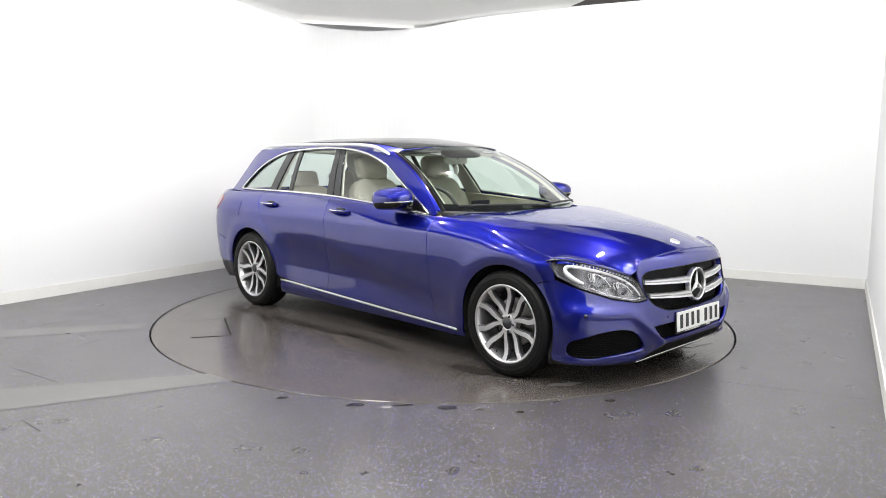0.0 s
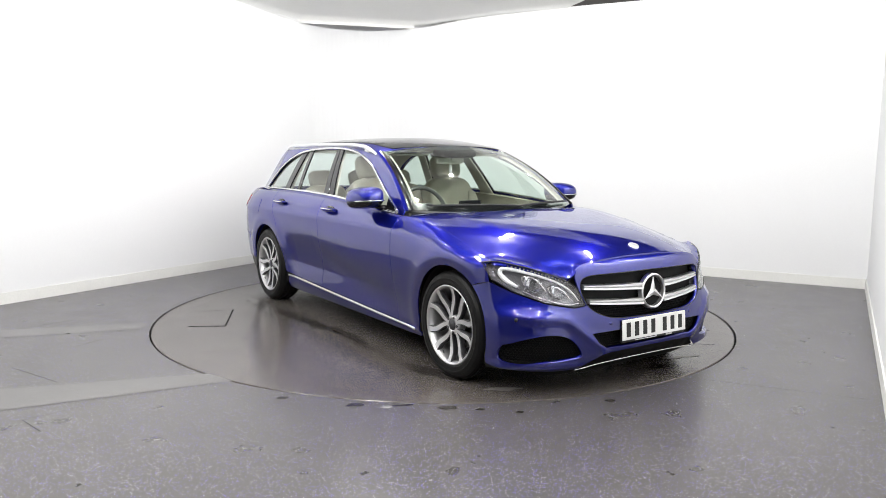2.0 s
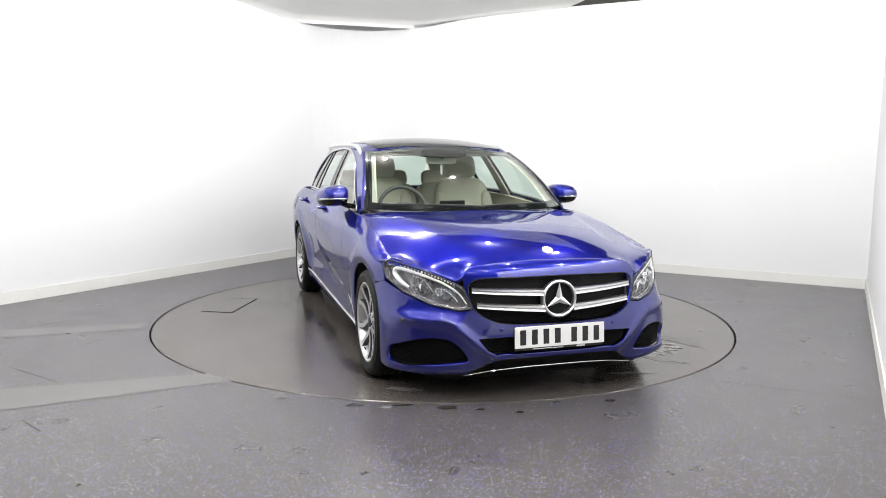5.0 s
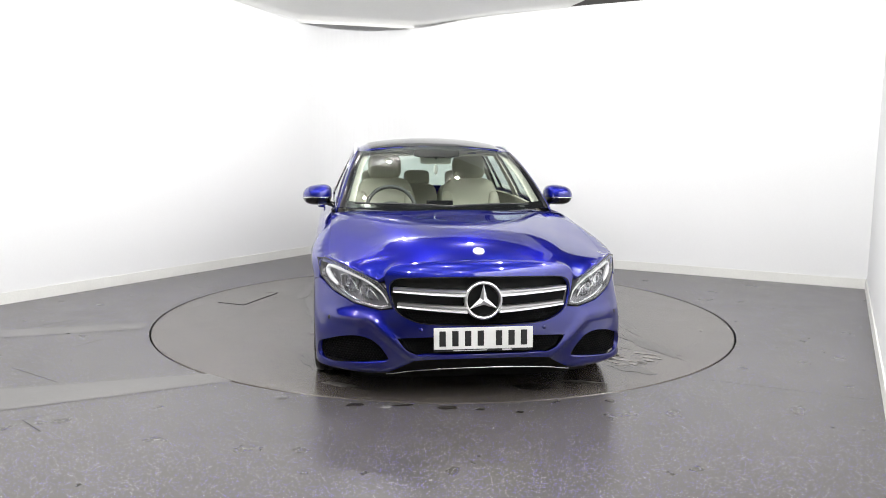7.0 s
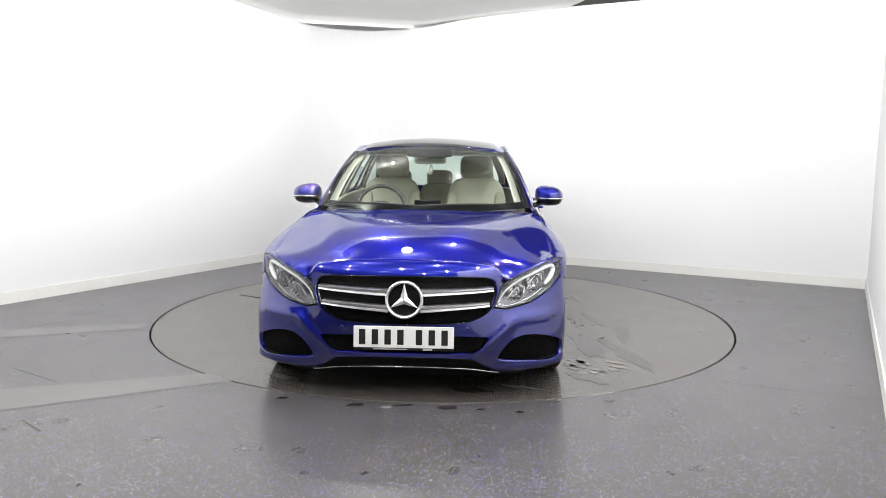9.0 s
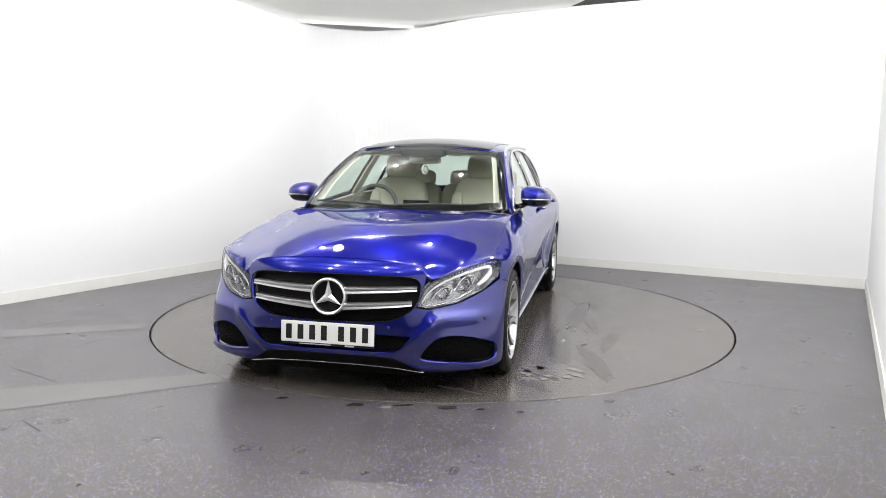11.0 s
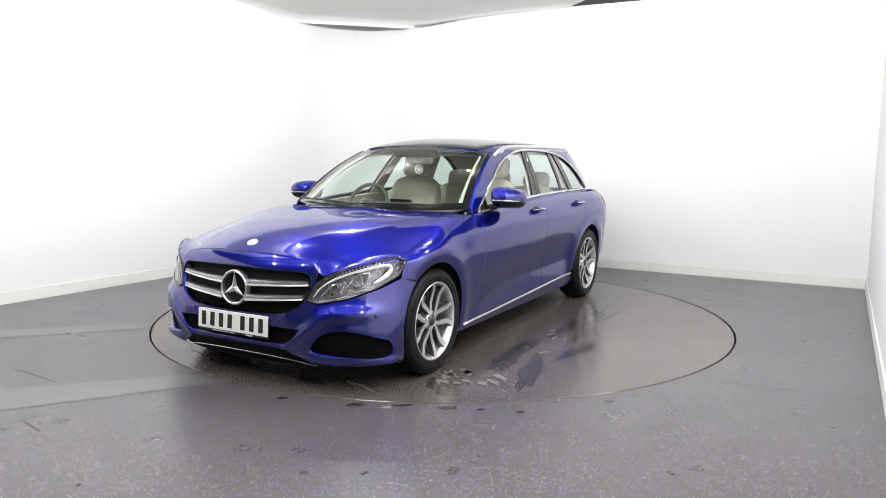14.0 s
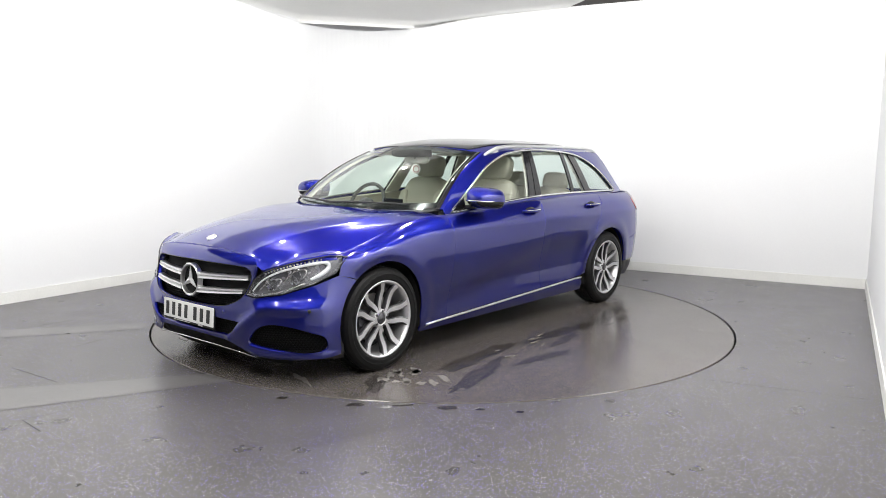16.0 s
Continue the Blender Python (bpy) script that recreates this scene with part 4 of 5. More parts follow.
# chin and bright lip
chin = on_nose([(0.0, 0.256), (0.36, 0.246), (0.42, 0.21), (0.49, 0.162), (0.44, 0.155), (0.25, 0.178), (0.0, 0.183)])
skin_part("chin_panel", skin(both(chin), lambda a, z: nose(a, z, -0.020), step=0.03), MESH_BLACK, car)
lip = spline([(0.50, 0.148), (0.44, 0.158), (0.34, 0.176), (0.17, 0.188), (0.0, 0.190)], 6)
lip = lip + [(-y, z) for y, z in lip[-2::-1]]
part("bumper_lip", tube([nose_at(y, z, 0.004) for y, z in lip], 0.0042, 6), CHROME, front_bumper, "thin chrome lip", smooth=True)
under = [(0.0, 0.178), (0.34, 0.166), (0.48, 0.142), (0.70, 0.142), (0.66, 0.10), (0.0, 0.11)]
skin_part("undertray", skin(both(on_nose(under)), lambda a, z: nose(a, z, -0.05), step=0.04), MESH_BLACK, car)

# grille
grille = new("grille")
grille.parent = car
tagged(grille, "black honeycomb grille with twin chrome bars")
at_nose = lambda y, z, d=0.0: nose_at(y, z, d - 0.048)
skin_part("backing", skin(on_nose(grille_line), lambda a, z: nose(a, z, -0.06), step=0.04, thick=0), GAP, grille)
part("honeycomb", honeycomb([p for p in grille_line if p[1] < 0.53], 0.009, at_nose), MESH_BLACK, grille)
rim = [nose_at(y, z, 0.001) for y, z in clean(grille_line, 0.02)]
part("surround", tube(rim, 0.0022, 6, closed=True), GLOSS_BLACK, grille, "thin gloss black surround", smooth=True)
for s in (1, -1):
    for z0, rise, y1 in ((0.590, 0.014, 0.470), (0.505, 0.022, 0.448)):
        bm = bmesh.new()
        rows = []
        for i in range(15):
            k = i / 14
            y = 0.085 + (y1 - 0.085) * k
            z = z0 + rise * k
            hh = 0.0185 - 0.006 * k
            prof = [(hh, -0.035), (hh, -0.004), (hh * 0.75, 0.004), (hh * 0.25, 0.003), (0.0, -0.008), (-hh * 0.25, 0.003), (-hh * 0.8, 0.005), (-hh, -0.004), (-hh, -0.035)]
            rows.append([bm.verts.new(nose_at(s * y, z + dz, d - 0.004)) for dz, d in prof])
        for a, b in zip(rows, rows[1:]):
            for j in range(len(a) - 1):
                bm.faces.new((a[j], a[j + 1], b[j + 1], b[j]))
        bm.faces.new(rows[0])
        bm.faces.new(rows[-1])
        bmesh.ops.recalc_face_normals(bm, faces=bm.faces)
        part("grille_bar", bm, SATIN, grille, "satin chrome grille bar")
bm = lathe([(0.082, -0.02), (0.086, 0.006), (0.093, 0.011), (0.100, 0.006), (0.102, -0.02)], 48, "x")
ring_at = Matrix.Translation((2.168, 0, 0.555)) @ pose(0, 0, 0, 0, -4, 0)
for k in range(3):
    a = math.pi / 2 + k * 2 * math.pi / 3
    d, n = Vector((0, math.cos(a), math.sin(a))), Vector((0, -math.sin(a), math.cos(a)))
    vs = [bm.verts.new(p) for p in (d * 0.088 + Vector((0.004, 0, 0)), n * 0.021 + d * 0.006, Vector((0.010, 0, 0)), -n * 0.021 + d * 0.006, d * 0.03 + Vector((-0.012, 0, 0)))]
    for f in ((0, 1, 2), (0, 2, 3), (0, 4, 1), (0, 3, 4)):
        bm.faces.new([vs[i] for i in f])
bmesh.ops.transform(bm, matrix=ring_at, verts=bm.verts)
bmesh.ops.recalc_face_normals(bm, faces=bm.faces)
part("emblem_ring", bm, SATIN, grille, "round chrome emblem with three arms")
bm = lathe([(0.0, -0.012), (0.086, -0.014), (0.086, -0.03)], 40, "x")
bmesh.ops.transform(bm, matrix=ring_at, verts=bm.verts)
part("emblem_plate", bm, MESH_BLACK, grille, "gloss black sensor plate")

# intakes
for name, poly in (("lower_intake", lower_line), ("side_intake", vent_line), ("side_intake", flip_poly(vent_line))):
    ob = skin_part(name, skin(on_nose(poly), lambda a, z: nose(a, z, -0.045), step=0.04, thick=0), MESH_BLACK, front_bumper, "black plastic intake")
    part("honeycomb", honeycomb(poly, 0.009, lambda y, z, d: nose_at(y, z, d - 0.030), 0.0018), MESH_BLACK, front_bumper)
for y, z in ((0.80, 0.434), (0.33, 0.405), (-0.33, 0.405), (-0.80, 0.434)):
    p, q = Vector(nose_at(y, z)), Vector(nose_at(y, z, 0.01))
    bm = lathe([(0.0, 0.002), (0.010, 0.002), (0.0115, -0.002)], 16, "z")
    bmesh.ops.transform(bm, matrix=Matrix.Translation(p) @ (q - p).to_track_quat("Z", "Y").to_matrix().to_4x4(), verts=bm.verts)
    part("parking_sensor", bm, BLACK_TRIM if abs(y) > 0.5 else PAINT, front_bumper, smooth=True)

# number plate: bars stand for its characters
plate = new("number_plate")
plate.parent = car
tagged(plate, "white number plate with black bars")
plate.matrix_basis = Matrix.Translation((2.196, 0, 0.361)) @ pose(0, 0, 0, 0, -4, 0)
part("board", box(bmesh.new(), (-0.008, -0.264, -0.057), (0.0, 0.264, 0.057), 0.0035), PLATE_WHITE, plate)
part("plate_holder", box(bmesh.new(), (-0.022, -0.262, -0.071), (-0.009, 0.262, 0.050), 0.003), BLACK_TRIM, plate)
for k in range(7):
    y = -0.218 + k * 0.0672 + (0.030 if k > 3 else 0)
    part("bar", box(bmesh.new(), (-0.001, y - 0.017, -0.040), (0.0015, y + 0.017, 0.040), 0.0012, segments=1), PLATE_BLACK, plate)
part("lower_text", box(bmesh.new(), (-0.009, -0.16, -0.067), (-0.0075, 0.02, -0.0625)), PLATE_WHITE, plate)
part("lower_text", box(bmesh.new(), (-0.009, 0.10, -0.069), (-0.0075, 0.15, -0.060)), PLATE_WHITE, plate)

# headlights
lamp_line = clean(LAMP, 0.03)
for mirror in (False, True):
    hl = new("headlight")
    hl.parent = car
    tagged(hl, "clear headlight with bright light guide")
    poly = on_nose(lamp_line)
    skin_part("housing", skin(poly, lambda a, z: nose(a, z, -0.055), step=0.03, thick=0, grow=-0.006), LAMP_GREY, hl, mirror=mirror)
    co = [(nose(a, z, 0.0), nose(a, z, -0.06)) for a, z in clean(poly, 0.02)]
    bm = bmesh.new()
    vs = [[bm.verts.new(p) for p in pair] for pair in co]
    for i in range(len(vs)):
        a, b = vs[i - 1], vs[i]
        bm.faces.new((a[0], b[0], b[1], a[1]))
    if mirror:
        bmesh.ops.scale(bm, verts=bm.verts, vec=(1, -1, 1))
    part("bezel", bm, LAMP_GREY, hl)
    m = -1 if mirror else 1

    def guide(ctrl, r, off, mat, name, label=""):
        pts = [nose_at(y, z, off) for y, z in spline(ctrl, 7)]
        part(name, tube([(x, m * y, z) for x, y, z in pts], r, 8), mat, hl, label, smooth=True)

    guide([(0.500, 0.532), (0.535, 0.585), (0.60, 0.632), (0.69, 0.668), (0.765, 0.690), (0.810, 0.696), (0.820, 0.668), (0.800, 0.632), (0.765, 0.602)],
          lambda k: 0.004 + 0.013 * k ** 1.2 if k < 0.85 else 0.015 - 0.05 * (k - 0.85), -0.022, LAMP_WHITE, "light_guide", "white daytime light guide")
    guide([(0.500, 0.522), (0.56, 0.515), (0.66, 0.540), (0.745, 0.582)], 0.004, -0.018, LAMP_SILVER, "lower_trim")
    for y0, z0, w, h in ((0.705, 0.618, 0.052, 0.040), (0.600, 0.572, 0.055, 0.034)):
        guide([(y0 - w, z0 - h * 0.8), (y0 - w * 0.4, z0 + h * 0.5), (y0 + w * 0.2, z0 + h), (y0 + w * 0.75, z0 + h * 0.9), (y0 + w * 0.6, z0 - h * 0.2)], 0.0045, -0.016, CHROME, "pod_trim", "bright lamp pod edge")
    loop = [nose_at(y, z, 0.0015) for y, z in clean(lamp_line, 0.02)]
    part("lamp_seal", tube([(x, m * y, z) for x, y, z in loop], 0.003, 6, closed=True), BLACK_TRIM, hl, "black lamp seal", smooth=True)
    for i in range(17):
        k = i / 16
        y, z = 0.555 + 0.235 * k, 0.640 + 0.080 * k - 0.03 * (k - 0.5) ** 2
        x, yy, zz = nose_at(y, z, -0.020)
        part("led_facet", box(bmesh.new(), (x - 0.006, m * yy - 0.006, zz - 0.006), (x + 0.006, m * yy + 0.006, zz + 0.006), 0.002, segments=1), LAMP_SILVER, hl)
    for y, z, r in ((0.705, 0.618, 0.046), (0.600, 0.578, 0.040)):
        x, yy, zz = nose_at(y, z, -0.045)
        pod = part("reflector", lathe([(r, 0.030), (r * 0.96, 0.026), (r * 0.86, 0.004), (r * 0.55, -0.012), (0.0, -0.014)], 24, "x"), LAMP_SILVER, hl, "bright reflector bowl", smooth=True)
        pod.matrix_basis = Matrix.Translation((x, m * yy, zz)) @ pose(0, 0, 0, 0, 0, m * 18)
        bm = pillow((0.004, 0, 0), (0.018, r * 0.55, r * 0.55), 0.9)
        part("projector", bm, LENS, pod, smooth=True)
        part("reflector_trim", box(bmesh.new(), (-0.004, -r * 1.05, -r * 0.16), (0.024, -r * 0.5, r * 0.95), 0.004), LAMP_SILVER, pod)
    skin_part("lens", skin(poly, lambda a, z: nose(a, z, 0.001), step=0.03, thick=0.003), LENS, hl, "clear lens", mirror=mirror).visible_shadow = False

# roof
roof_half = [(x / 10, edge_at(x / 10)[0]) for x in range(0, -19, -1)]
roof_poly = [(0.185 - 0.10 * (i / 6) ** 2, 0.57 * i / 6) for i in range(7)] + roof_half[1:] + [(-1.88, 0.3), (-1.90, 0)]
roof_panel = skin_part("roof", skin(both_plan(roof_poly), lambda x, y: (x, y, roof(x, y)), step=0.045), PAINT, car)
sun = [(0.188, 0), (0.176, 0.2), (0.144, 0.38), (0.112, 0.50), (0.0, 0.515), (-0.5, 0.505), (-1.28, 0.485), (-1.30, 0.3), (-1.31, 0)]
skin_part("panoramic_roof", skin(both_plan(sun), lambda x, y: (x, y, roof(x, y) + 0.005), step=0.05, thick=0.006), GLOSS_BLACK, roof_panel, "dark glass panoramic roof")
for s in (1, -1):
    pts = []
    for i in range(41):
        k = i / 40
        x = 0.075 - 1.85 * k
        y, z = edge_at(x)
        lift = 0.022 * min(1.0, math.sin(math.pi * k) * 3.2) ** 0.8
        pts.append((x, s * (y - 0.008), z + 0.008 + lift))
    rail = part("roof_rail", tube(pts, lambda k: 0.010 + 0.005 * min(1, 5 * math.sin(math.pi * k)), 10, 1.0), SATIN, car, "silver roof rail", smooth=True)
    for k in (3, 37):
        p = pts[k]
        part("rail_foot", pillow((p[0], p[1] - s * 0.002, p[2] - 0.014), (0.06, 0.009, 0.014), 0.7), SATIN, rail, smooth=True)
ws = skin_part("windscreen", skin([(-1, 0), (1, 0), (1, 1), (-1, 1)], screen, step=0.07, thick=0.005), SCREEN_GLASS, car, "clear windscreen")
ws.visible_shadow = False
inner = lambda u, v: tuple(a + b for a, b in zip(screen(u, v), (-0.006, 0, -0.004)))
frit = [(-1, 0), (1, 0), (1, 1), (-1, 1)]
hole = spline([(-0.975, 0.085), (-0.5, 0.075), (0.0, 0.07), (0.5, 0.075), (0.975, 0.085)], 4) + spline([(0.97, 0.93), (0.5, 0.935), (0.0, 0.935), (-0.5, 0.935), (-0.97, 0.93)], 4)
skin_part("screen_border", skin(frit, inner, holes=[hole], step=0.06, thick=0.002, back=True), GLOSS_BLACK, ws, "black glass border")
bm = pillow((0.195, 0.0, 1.312), (0.075, 0.175, 0.032), 0.45, nu=28)
part("sensor_housing", bm, MESH_BLACK, ws, "black camera and sensor housing", smooth=True)
head = part("rear_view_mirror", pillow((0.135, 0.0, 1.262), (0.022, 0.125, 0.034), 0.5), LINING, car, "cream-backed rear-view mirror", smooth=True)
part("mirror_stalk", tube([(0.15, 0, 1.27), (0.17, 0, 1.31)], 0.010), BLACK_TRIM, head)

# door mirrors
for s in (1, -1):
    dm = new("door_mirror")
    dm.parent = car
    tagged(dm, "blue door mirror with clear side repeater")
    shape_m = Matrix.Translation((0.398, s * 0.903, 1.007)) @ pose(0, 0, 0, 0, -4, s * -6)
    bm = pillow((0, 0, 0), (0.170, 0.104, 0.074), 0.74, nu=32, nv=20)
    for v in bm.verts:
        if v.co.x < -0.06:
            v.co.x = -0.06 + (v.co.x + 0.06) * 0.15
        v.co.z -= 0.012 * (v.co.y * s / 0.1) * (1 if v.co.z > 0 else 0.2)
    bmesh.ops.bisect_plane(bm, geom=bm.verts[:] + bm.edges[:] + bm.faces[:], plane_co=(0, 0, -0.020), plane_no=(0, 0, -1), clear_outer=True)
    bmesh.ops.transform(bm, matrix=shape_m, verts=bm.verts)
    part("mirror_cap", bm, PAINT, dm, smooth=True)
    bm = pillow((0, 0, -0.006), (0.168, 0.102, 0.068), 0.74, nu=32, nv=20)
    for v in bm.verts:
        if v.co.x < -0.06:
            v.co.x = -0.06
    bmesh.ops.bisect_plane(bm, geom=bm.verts[:] + bm.edges[:] + bm.faces[:], plane_co=(0, 0, -0.020), plane_no=(0, 0, 1), clear_outer=True)
    bmesh.ops.transform(bm, matrix=shape_m, verts=bm.verts)
    part("mirror_base", bm, GLOSS_BLACK, dm, "black mirror underside", smooth=True)
    arc_pts = [(0.170 * abs(math.cos(a)) ** 0.74, s * 0.105 * math.copysign(abs(math.sin(a)) ** 0.74, math.sin(a)), -0.022) for a in [radians(d) for d in range(-35, 81, 7)]]
    bm = tube(arc_pts, 0.006, 6)
    bmesh.ops.transform(bm, matrix=shape_m, verts=bm.verts)
    part("side_repeater", bm, LAMP_SILVER, dm, "clear side repeater strip", smooth=True)
    bm = box(bmesh.new(), (-0.070, -0.080, -0.048), (-0.062, 0.080, 0.050), 0.003, shape_m)
    part("mirror_glass", bm, CHROME, dm, "silvered mirror glass")
    part("mirror_arm", tube([(0.42, s * 0.86, 0.966), (0.46, s * 0.81, 0.946), (0.50, s * 0.775, 0.940)], 0.019, 10), GLOSS_BLACK, dm, smooth=True)

# tail, seen edge-on
def tail(a, z):
    b = curve(z, HALF) - 0.006
    c, q = max(0.0, math.cos(a)), math.sin(a)
    return (-1.42 - curve(z, TAIL) * c ** (2 / 3.3), b * math.copysign(abs(q) ** (2 / 3.3), q), z)


skin_part("rear_bumper", skin([(-1.0, 0.335), (1.0, 0.335), (1.0, 0.598), (-1.0, 0.598)], tail, step=0.05, flip=True), PAINT, car)
skin_part("tailgate", skin([(-0.95, 0.605), (0.95, 0.605), (0.95, 0.955), (-0.95, 0.955)], tail, step=0.05, flip=True), PAINT, car)
gate = lambda u, v: (-2.32 + 0.42 * v + 0.09 * u * u, (0.54 - 0.03 * v) * u, 0.955 + 0.38 * v)
skin_part("rear_screen", skin([(-1, 0), (1, 0), (1, 1), (-1, 1)], gate, step=0.1, thick=0.005, flip=True), REAR_GLASS, car, "tinted tailgate glass").visible_shadow = False
for mirror in (False, True):
    s = -1 if mirror else 1
    poly = [(-2.00, 0.905), (-2.05, 0.83), (-2.14, 0.785), (-2.41, 0.77), (-2.41, 0.91), (-2.20, 0.925)]
    skin_part("tail_light", skin(spline(poly, 4, True), lambda x, z: (x, side(x, z) + 0.006, z), step=0.03, flip=True), RED_LENS, car, "red tail light", mirror=mirror)
poly = [(-1.60, 0.89), (-1.76, 0.885), (-1.765, 0.77), (-1.74, 0.755), (-1.60, 0.76), (-1.585, 0.78), (-1.585, 0.875)]
skin_part("fuel_flap", skin(poly, lambda x, z: (x, side(x, z) + 0.003, z), step=0.03, flip=True, thick=0.006), PAINT, car, mirror=True)
# floor of the car
part("underbody", box(bmesh.new(), (-2.25, -0.60, 0.17), (1.85, 0.60, 0.23), 0.02), DARK_INNER, car)
part("bulkhead", box(bmesh.new(), (0.72, -0.72, 0.2), (0.80, 0.72, 0.88), 0.01), DARK_INNER, car)


def wheel(x, y):
    w = new("wheel")
    w.parent = car
    w.matrix_basis = pose(x, y, HUB_Z, 0, 0, 0 if y > 0 else 180) @ pose(0, 0, 0, 0, random.uniform(0, 72), 0)
    tagged(w, "twin-spoke alloy wheel with black tyre")
    prof = [(0.215, -0.095), (0.232, -0.106), (0.268, -0.108), (0.298, -0.102), (0.311, -0.088)]
    tread = [(0.317, -0.074), (0.318, -0.052), (0.310, -0.050), (0.310, -0.043), (0.318, -0.041), (0.318, -0.006), (0.310, -0.004)]
    prof = prof + tread + [(r, -o) for r, o in tread[::-1]]
    prof += [(0.311, 0.088), (0.298, 0.102), (0.280, 0.1065), (0.278, 0.108), (0.272, 0.108), (0.270, 0.1065), (0.248, 0.106), (0.238, 0.102), (0.232, 0.096)]
    tyre = part("tyre", lathe(prof, 72), RUBBER, w)
    bm = bmesh.new()
    for i in range(72):
        for s in (-1, 1):
            a = 2 * math.pi * i / 72
            box(bm, (-0.0025, s * 0.082 - 0.013, 0.3115), (0.0025, s * 0.082 + 0.013, 0.3165), 0, Matrix.Rotation(a, 4, "Y") @ Matrix.Rotation(s * 0.12, 4, "X"))
    tagged(part("tread_block", bm, RUBBER, tyre), kind="stuff")
    rim = part("rim", lathe([(0.237, 0.094), (0.238, 0.101), (0.232, 0.104), (0.225, 0.099), (0.216, 0.086), (0.210, 0.05), (0.206, -0.02), (0.215, -0.10)], 72), ALLOY, w, "bright machined rim", smooth=True)
    bm = lathe([(0.0, 0.000), (0.145, 0.0), (0.147, -0.022), (0.0, -0.022)], 48)
    part("brake_disc", bm, DISC, w, "bare steel brake disc")
    bm = box(bmesh.new(), (0.06, -0.03, -0.07), (0.15, 0.035, 0.07), 0.02)
    part("brake_caliper", bm, ALLOY_DARK, w)
    part("barrel", lathe([(0.206, -0.05), (0.0, -0.055)], 48), DARK_INNER, w)
    hub = part("hub", lathe([(0.058, 0.02), (0.060, 0.066), (0.052, 0.076), (0.036, 0.078), (0.035, 0.074), (0.0, 0.074)], 40), ALLOY, w, smooth=True)
    part("centre_cap", lathe([(0.0, 0.083), (0.016, 0.083), (0.018, 0.081), (0.030, 0.081), (0.034, 0.075)], 32), ALLOY_DARK, hub, "grey centre cap", smooth=True)
    for k in range(5):
        a = 2 * math.pi * (k + 0.5) / 5
        bm = lathe([(0.0, 0.0795), (0.008, 0.0795), (0.0085, 0.07)], 12)
        bmesh.ops.translate(bm, verts=bm.verts, vec=(0.046 * math.cos(a), 0, 0.046 * math.sin(a)))
        part("wheel_bolt", bm, ALLOY_DARK, hub, smooth=True)
    for k in range(5):
        for s in (-1, 1):
            bm = bmesh.new()
            rows = []
            for i in range(13):
                t = i / 12
                r = 0.048 + 0.175 * t
                a = 2 * math.pi * k / 5 + s * radians(9.0 + 13.0 * math.sin(math.pi / 2 * min(1.0, t / 0.75)) ** 1.6 - 2.5 * max(0.0, t - 0.75) / 0.25)
                wd = 0.0115 + 0.0060 * math.sin(math.pi * t) + 0.005 * t + 0.008 * max(0, t - 0.85) / 0.15
                yf = 0.076 + 0.020 * t - 0.010 * math.sin(math.pi * t)
                c, q = math.cos(a), math.sin(a)
                row = []
                for u, d in ((-1, -0.030), (-1, -0.004), (-0.72, 0.0), (0.72, 0.0), (1, -0.004), (1, -0.030)):
                    wv = u * wd
                    row.append(bm.verts.new((c * r - q * wv, yf + d, q * r + c * wv)))
                rows.append(row)
            for p, q in zip(rows, rows[1:]):
                for j in range(5):
                    f = bm.faces.new((p[j], p[j + 1], q[j + 1], q[j]))
                    f.material_index = 0 if j == 2 else 1
            bmesh.ops.recalc_face_normals(bm, faces=bm.faces)
            sp = part("spoke", bm, ALLOY, w, "machined spoke with grey flanks")
            sp.data.materials.append(ALLOY_DARK)
    part("valve", tube([(0.198, 0.085, 0.0), (0.180, 0.095, 0.0)], 0.004), BLACK_TRIM, w)


for x in (AX_F, AX_R):
    for y in (0.786, -0.786):
        wheel(x, y)


# ---------------------------------------------------------------- the cabin
def seat(y):
    st = new("front_seat")
    st.parent = car
    tagged(st, "cream leather front seat")
    part("cushion", pillow((-0.02, y, 0.50), (0.27, 0.255, 0.085), 0.45), CREAM, st, smooth=True)
    lean = Matrix.Translation((-0.27, y, 0.52)) @ pose(0, 0, 0, 0, -17, 0)
    part("backrest", pillow((0.0, 0, 0.29), (0.075, 0.245, 0.32), 0.5, lean), CREAM, st, smooth=True)
    for s in (1, -1):
        part("bolster", pillow((0.045, s * 0.20, 0.24), (0.055, 0.055, 0.24), 0.6, lean), CREAM, st, smooth=True)
    part("headrest", pillow((0.015, 0, 0.70), (0.062, 0.140, 0.105), 0.55, lean), CREAM, st, "cream leather headrest", smooth=True)
    for s in (1, -1):
        part("headrest_post", tube([lean @ Vector((0, s * 0.06, 0.56)), lean @ Vector((0.0, s * 0.06, 0.66))], 0.006), CHROME, st)


seat(0.36)
seat(-0.36)
rb = new("rear_bench")
rb.parent = car
tagged(rb, "cream leather rear bench with three headrests")
part("cushion", pillow((-0.86, 0, 0.50), (0.26, 0.64, 0.09), 0.35), CREAM, rb, smooth=True)
lean = Matrix.Translation((-1.12, 0, 0.52)) @ pose(0, 0, 0, 0, -20, 0)
for y in (0.40, 0.0, -0.40):
    part("backrest", pillow((0, y, 0.25), (0.08, 0.205 if y else 0.19, 0.27), 0.4, lean), CREAM, rb, smooth=True)
    part("headrest", pillow((0.0, y, 0.585), (0.05, 0.125, 0.075), 0.5, lean), CREAM, rb, "cream leather headrest", smooth=True)
dash_half = [(0.93, 0), (0.91, 0.3), (0.82, 0.52), (0.70, 0.66), (0.42, 0.68), (0.36, 0.5), (0.36, 0)]
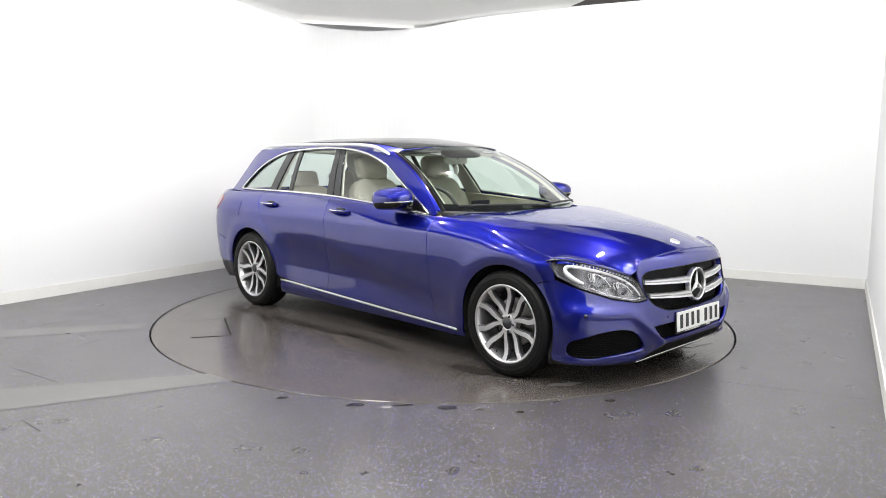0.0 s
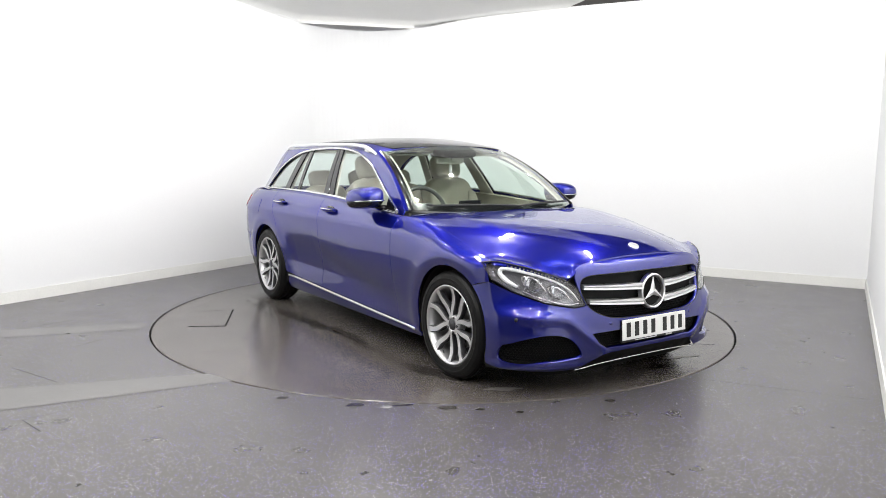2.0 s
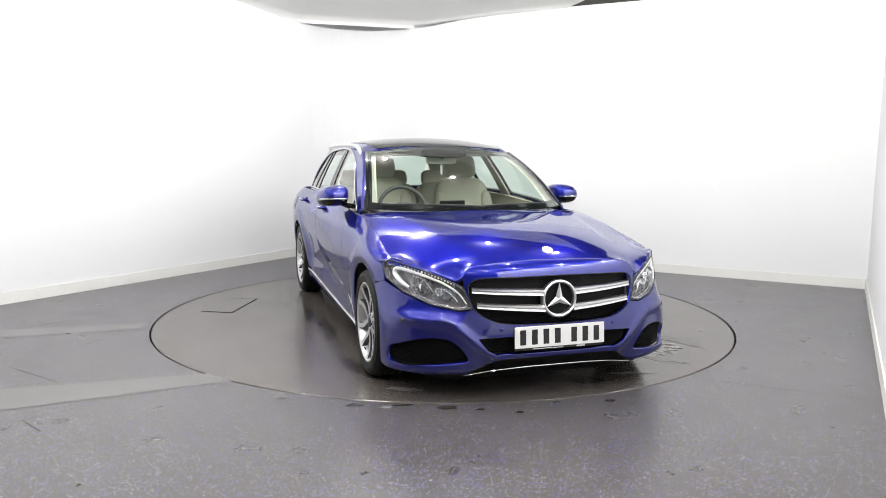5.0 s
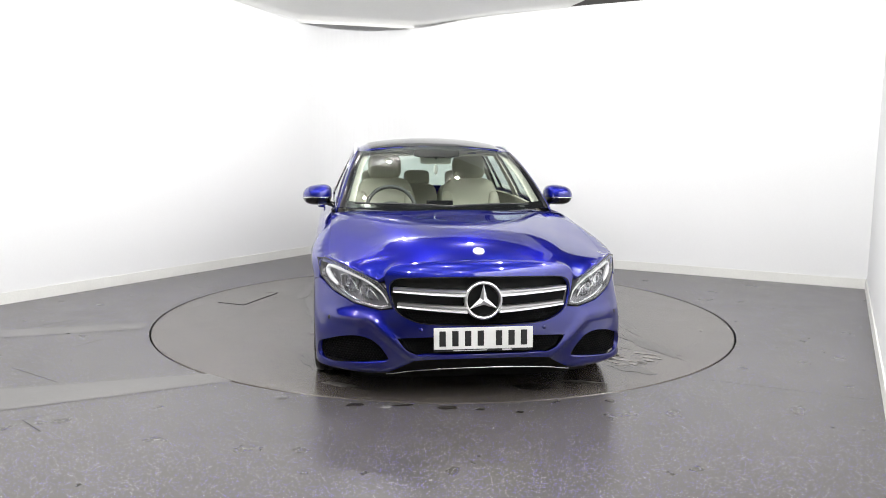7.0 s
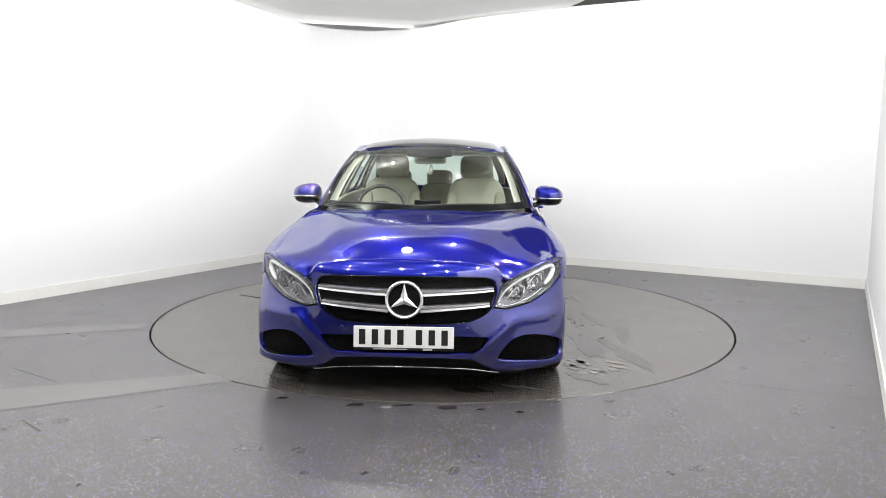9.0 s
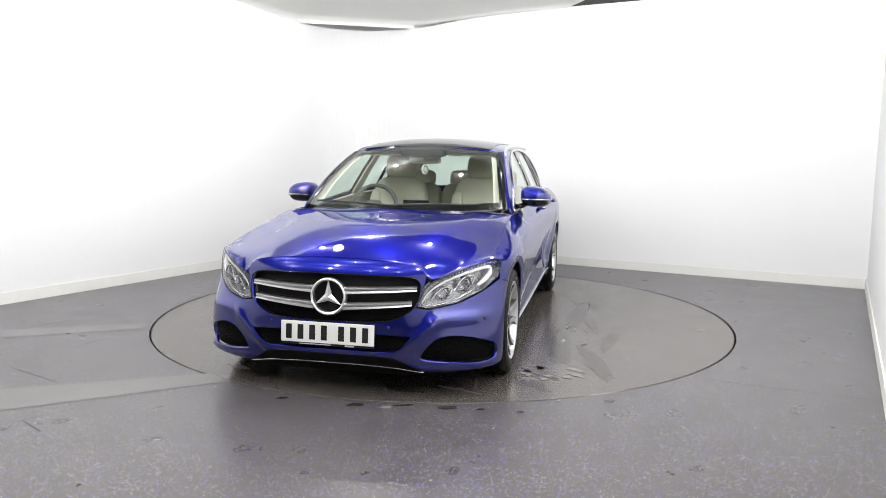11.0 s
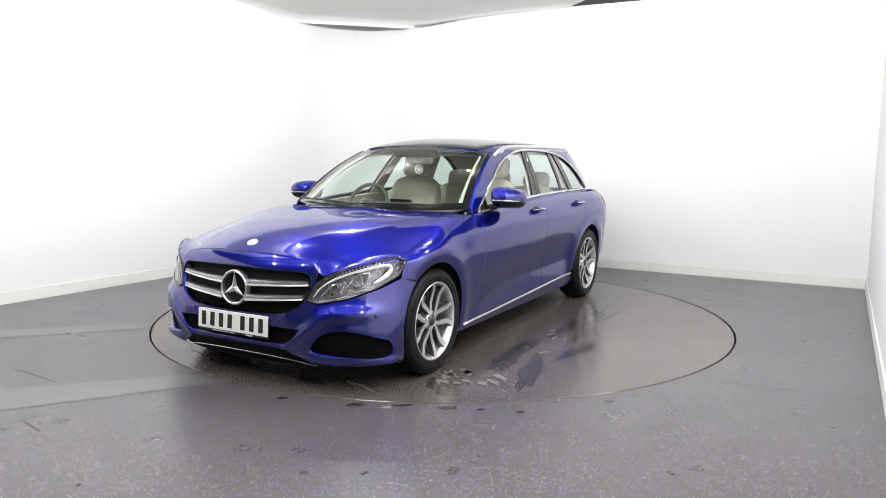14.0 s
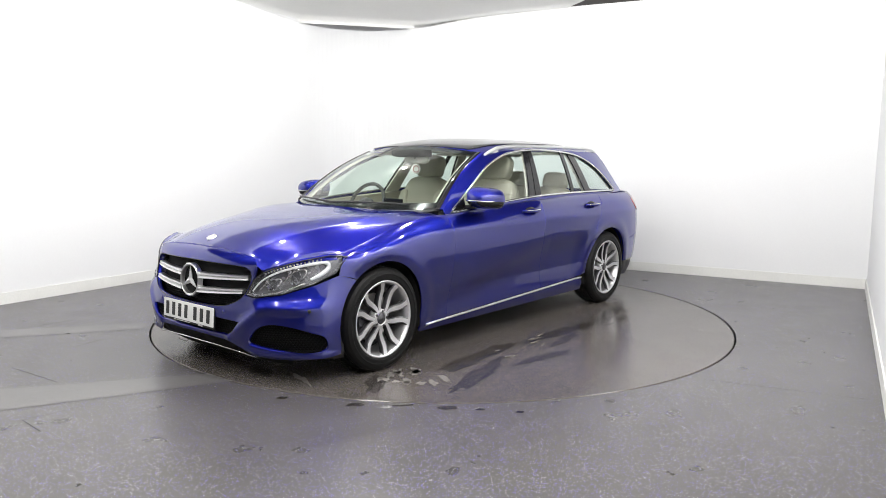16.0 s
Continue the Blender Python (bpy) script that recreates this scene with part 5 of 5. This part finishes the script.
dash = skin_part("dashboard", skin(both_plan(dash_half), lambda x, y: (x, y, 0.905 + 0.02 * math.exp(-((x - 0.62) / 0.15) ** 2) + 0.022 * math.exp(-((x - 0.48) / 0.1) ** 2 - ((y + 0.36) / 0.2) ** 2)), step=0.05, thick=0.12), DASH, car, "dark dashboard")
part("centre_display", box(bmesh.new(), (0.40, -0.10, 0.88), (0.412, 0.10, 0.965), 0.006), GLOSS_BLACK, dash, "black centre display")
part("centre_console", box(bmesh.new(), (-0.35, -0.11, 0.30), (0.42, 0.11, 0.60), 0.03), DASH, car)
wheel_at = Matrix.Translation((0.34, -0.36, 0.895)) @ pose(0, 0, 0, 0, -24, 0)
ring = [wheel_at @ Vector((0, 0.182 * math.cos(radians(a)), 0.182 * math.sin(radians(a)))) for a in range(0, 360, 10)]
sw = part("steering_wheel", tube(ring, 0.015, 8, closed=True), DASH, car, "dark leather steering wheel", smooth=True)
part("airbag_boss", pillow((0.01, 0, -0.01), (0.03, 0.075, 0.065), 0.6, wheel_at), DASH, sw, smooth=True)
for a in (0, 180, 270):
    part("wheel_spoke", tube([wheel_at @ Vector((0, 0.05 * math.cos(radians(a)), 0.05 * math.sin(radians(a)))), wheel_at @ Vector((0, 0.175 * math.cos(radians(a)), 0.175 * math.sin(radians(a))))], 0.014), SATIN, sw)
skin_part("headlining", skin(both_plan([(0.08, 0), (0.0, 0.5), (-0.4, 0.52), (-1.6, 0.52), (-1.95, 0.47), (-2.0, 0)]), lambda x, y: (x, y, roof(x, y) - 0.045), step=0.08, thick=0.01, back=True), LINING, car, "cream roof lining")
for mirror in (False, True):
    card = belt_line(-1.9, 0.68, 20, 0.0) + [(0.68, 0.35), (-1.9, 0.35)]
    skin_part("door_card", skin(card, lambda x, z: (x, min(glass(x, max(z, 0.94)), side(x, 0.6)) - 0.055, z), step=0.1, thick=0.02, back=True, flip=True), CREAM, car, "cream door lining", mirror=mirror)
    liner = lambda w, v: tuple(a + b for a, b in zip(apil(w, v), (-0.035, -0.008, -0.016)))
    skin_part("pillar_lining", skin([(-1.0, 0.06), (0.5, 0.06), (0.5, 1), (-1.0, 1)], liner, step=0.1, back=True), LINING, car, "cream pillar lining", mirror=mirror)
    inner_frame = lambda x, z: (x, glass(x, z) - 0.032, z)
    cant = [(0.0, 1.30)] + [(x / 10, edge_at(x / 10)[1] - 0.03) for x in range(-1, -20, -2)] + [(-2.0, 1.0), (-1.89, 0.99)] + spline(DLO, 4)[::-1][:-14]
    skin_part("cant_lining", skin(cant, inner_frame, step=0.08, thick=0.008, back=True, flip=True), LINING, car, mirror=mirror)
    for p, q in ((B1, B2), (D1, D2)):
        poly = [p[0], q[0], q[1], p[1]]
        poly = [(x, min(z, 1.34)) for x, z in poly]
        skin_part("pillar_lining", skin(poly, lambda x, z: (x, glass(x, z) - 0.030, z), step=0.08, thick=0.01, back=True, flip=True), LINING, car, mirror=mirror)
for s in (1, -1):
    bm = pillow((0.045, s * 0.33, 1.302), (0.075, 0.165, 0.010), 0.4, nu=28)
    part("sun_visor", bm, LINING, car, "cream sun visor folded up", smooth=True)
freshener = new("air_freshener")
tagged(freshener, "round white air freshener hanging from the rear-view mirror", "air freshener")
part("cord", tube([(0.145, 0.0, 1.25), (0.145, 0.0, 1.215)], 0.0015, 5), BLACK_TRIM, freshener)
bm = lathe([(0.0, 0.004), (0.016, 0.004), (0.017, 0.0045), (0.026, 0.004), (0.028, 0.0), (0.026, -0.004), (0.0, -0.004)], 24)
bmesh.ops.transform(bm, matrix=Matrix.Translation((0.145, 0.0, 1.188)) @ pose(0, 0, 0, 0, 0, -24) @ Matrix.Scale(1.45, 4), verts=bm.verts)
part("disc", bm, PLATE_WHITE, freshener, "white printed disc", smooth=True)
bm = lathe([(0.015, 0.0048), (0.019, 0.0048)], 24)
bmesh.ops.transform(bm, matrix=Matrix.Translation((0.145, 0.0, 1.188)) @ pose(0, 0, 0, 0, 0, -24) @ Matrix.Scale(1.45, 4), verts=bm.verts)
part("ring", bm, RED_LENS, freshener)


# ---------------------------------------------------------------- motion
def motions():
    rows_car, rows_table = [], []
    for i in range(33):
        t = i * 0.5
        a = TURN_START + TURN_RATE * t
        c, s = math.cos(radians(a)), math.sin(radians(a))
        rows_car.append((t, pose(c * SET_X - s * SET_Y, s * SET_X + c * SET_Y, 0, 0, 0, a)))
        rows_table.append((t, pose(0, 0, 0, 0, 0, a)))
    walk(car, rows_car)
    walk(freshener, rows_car)
    walk(turntable, rows_table)


motions()
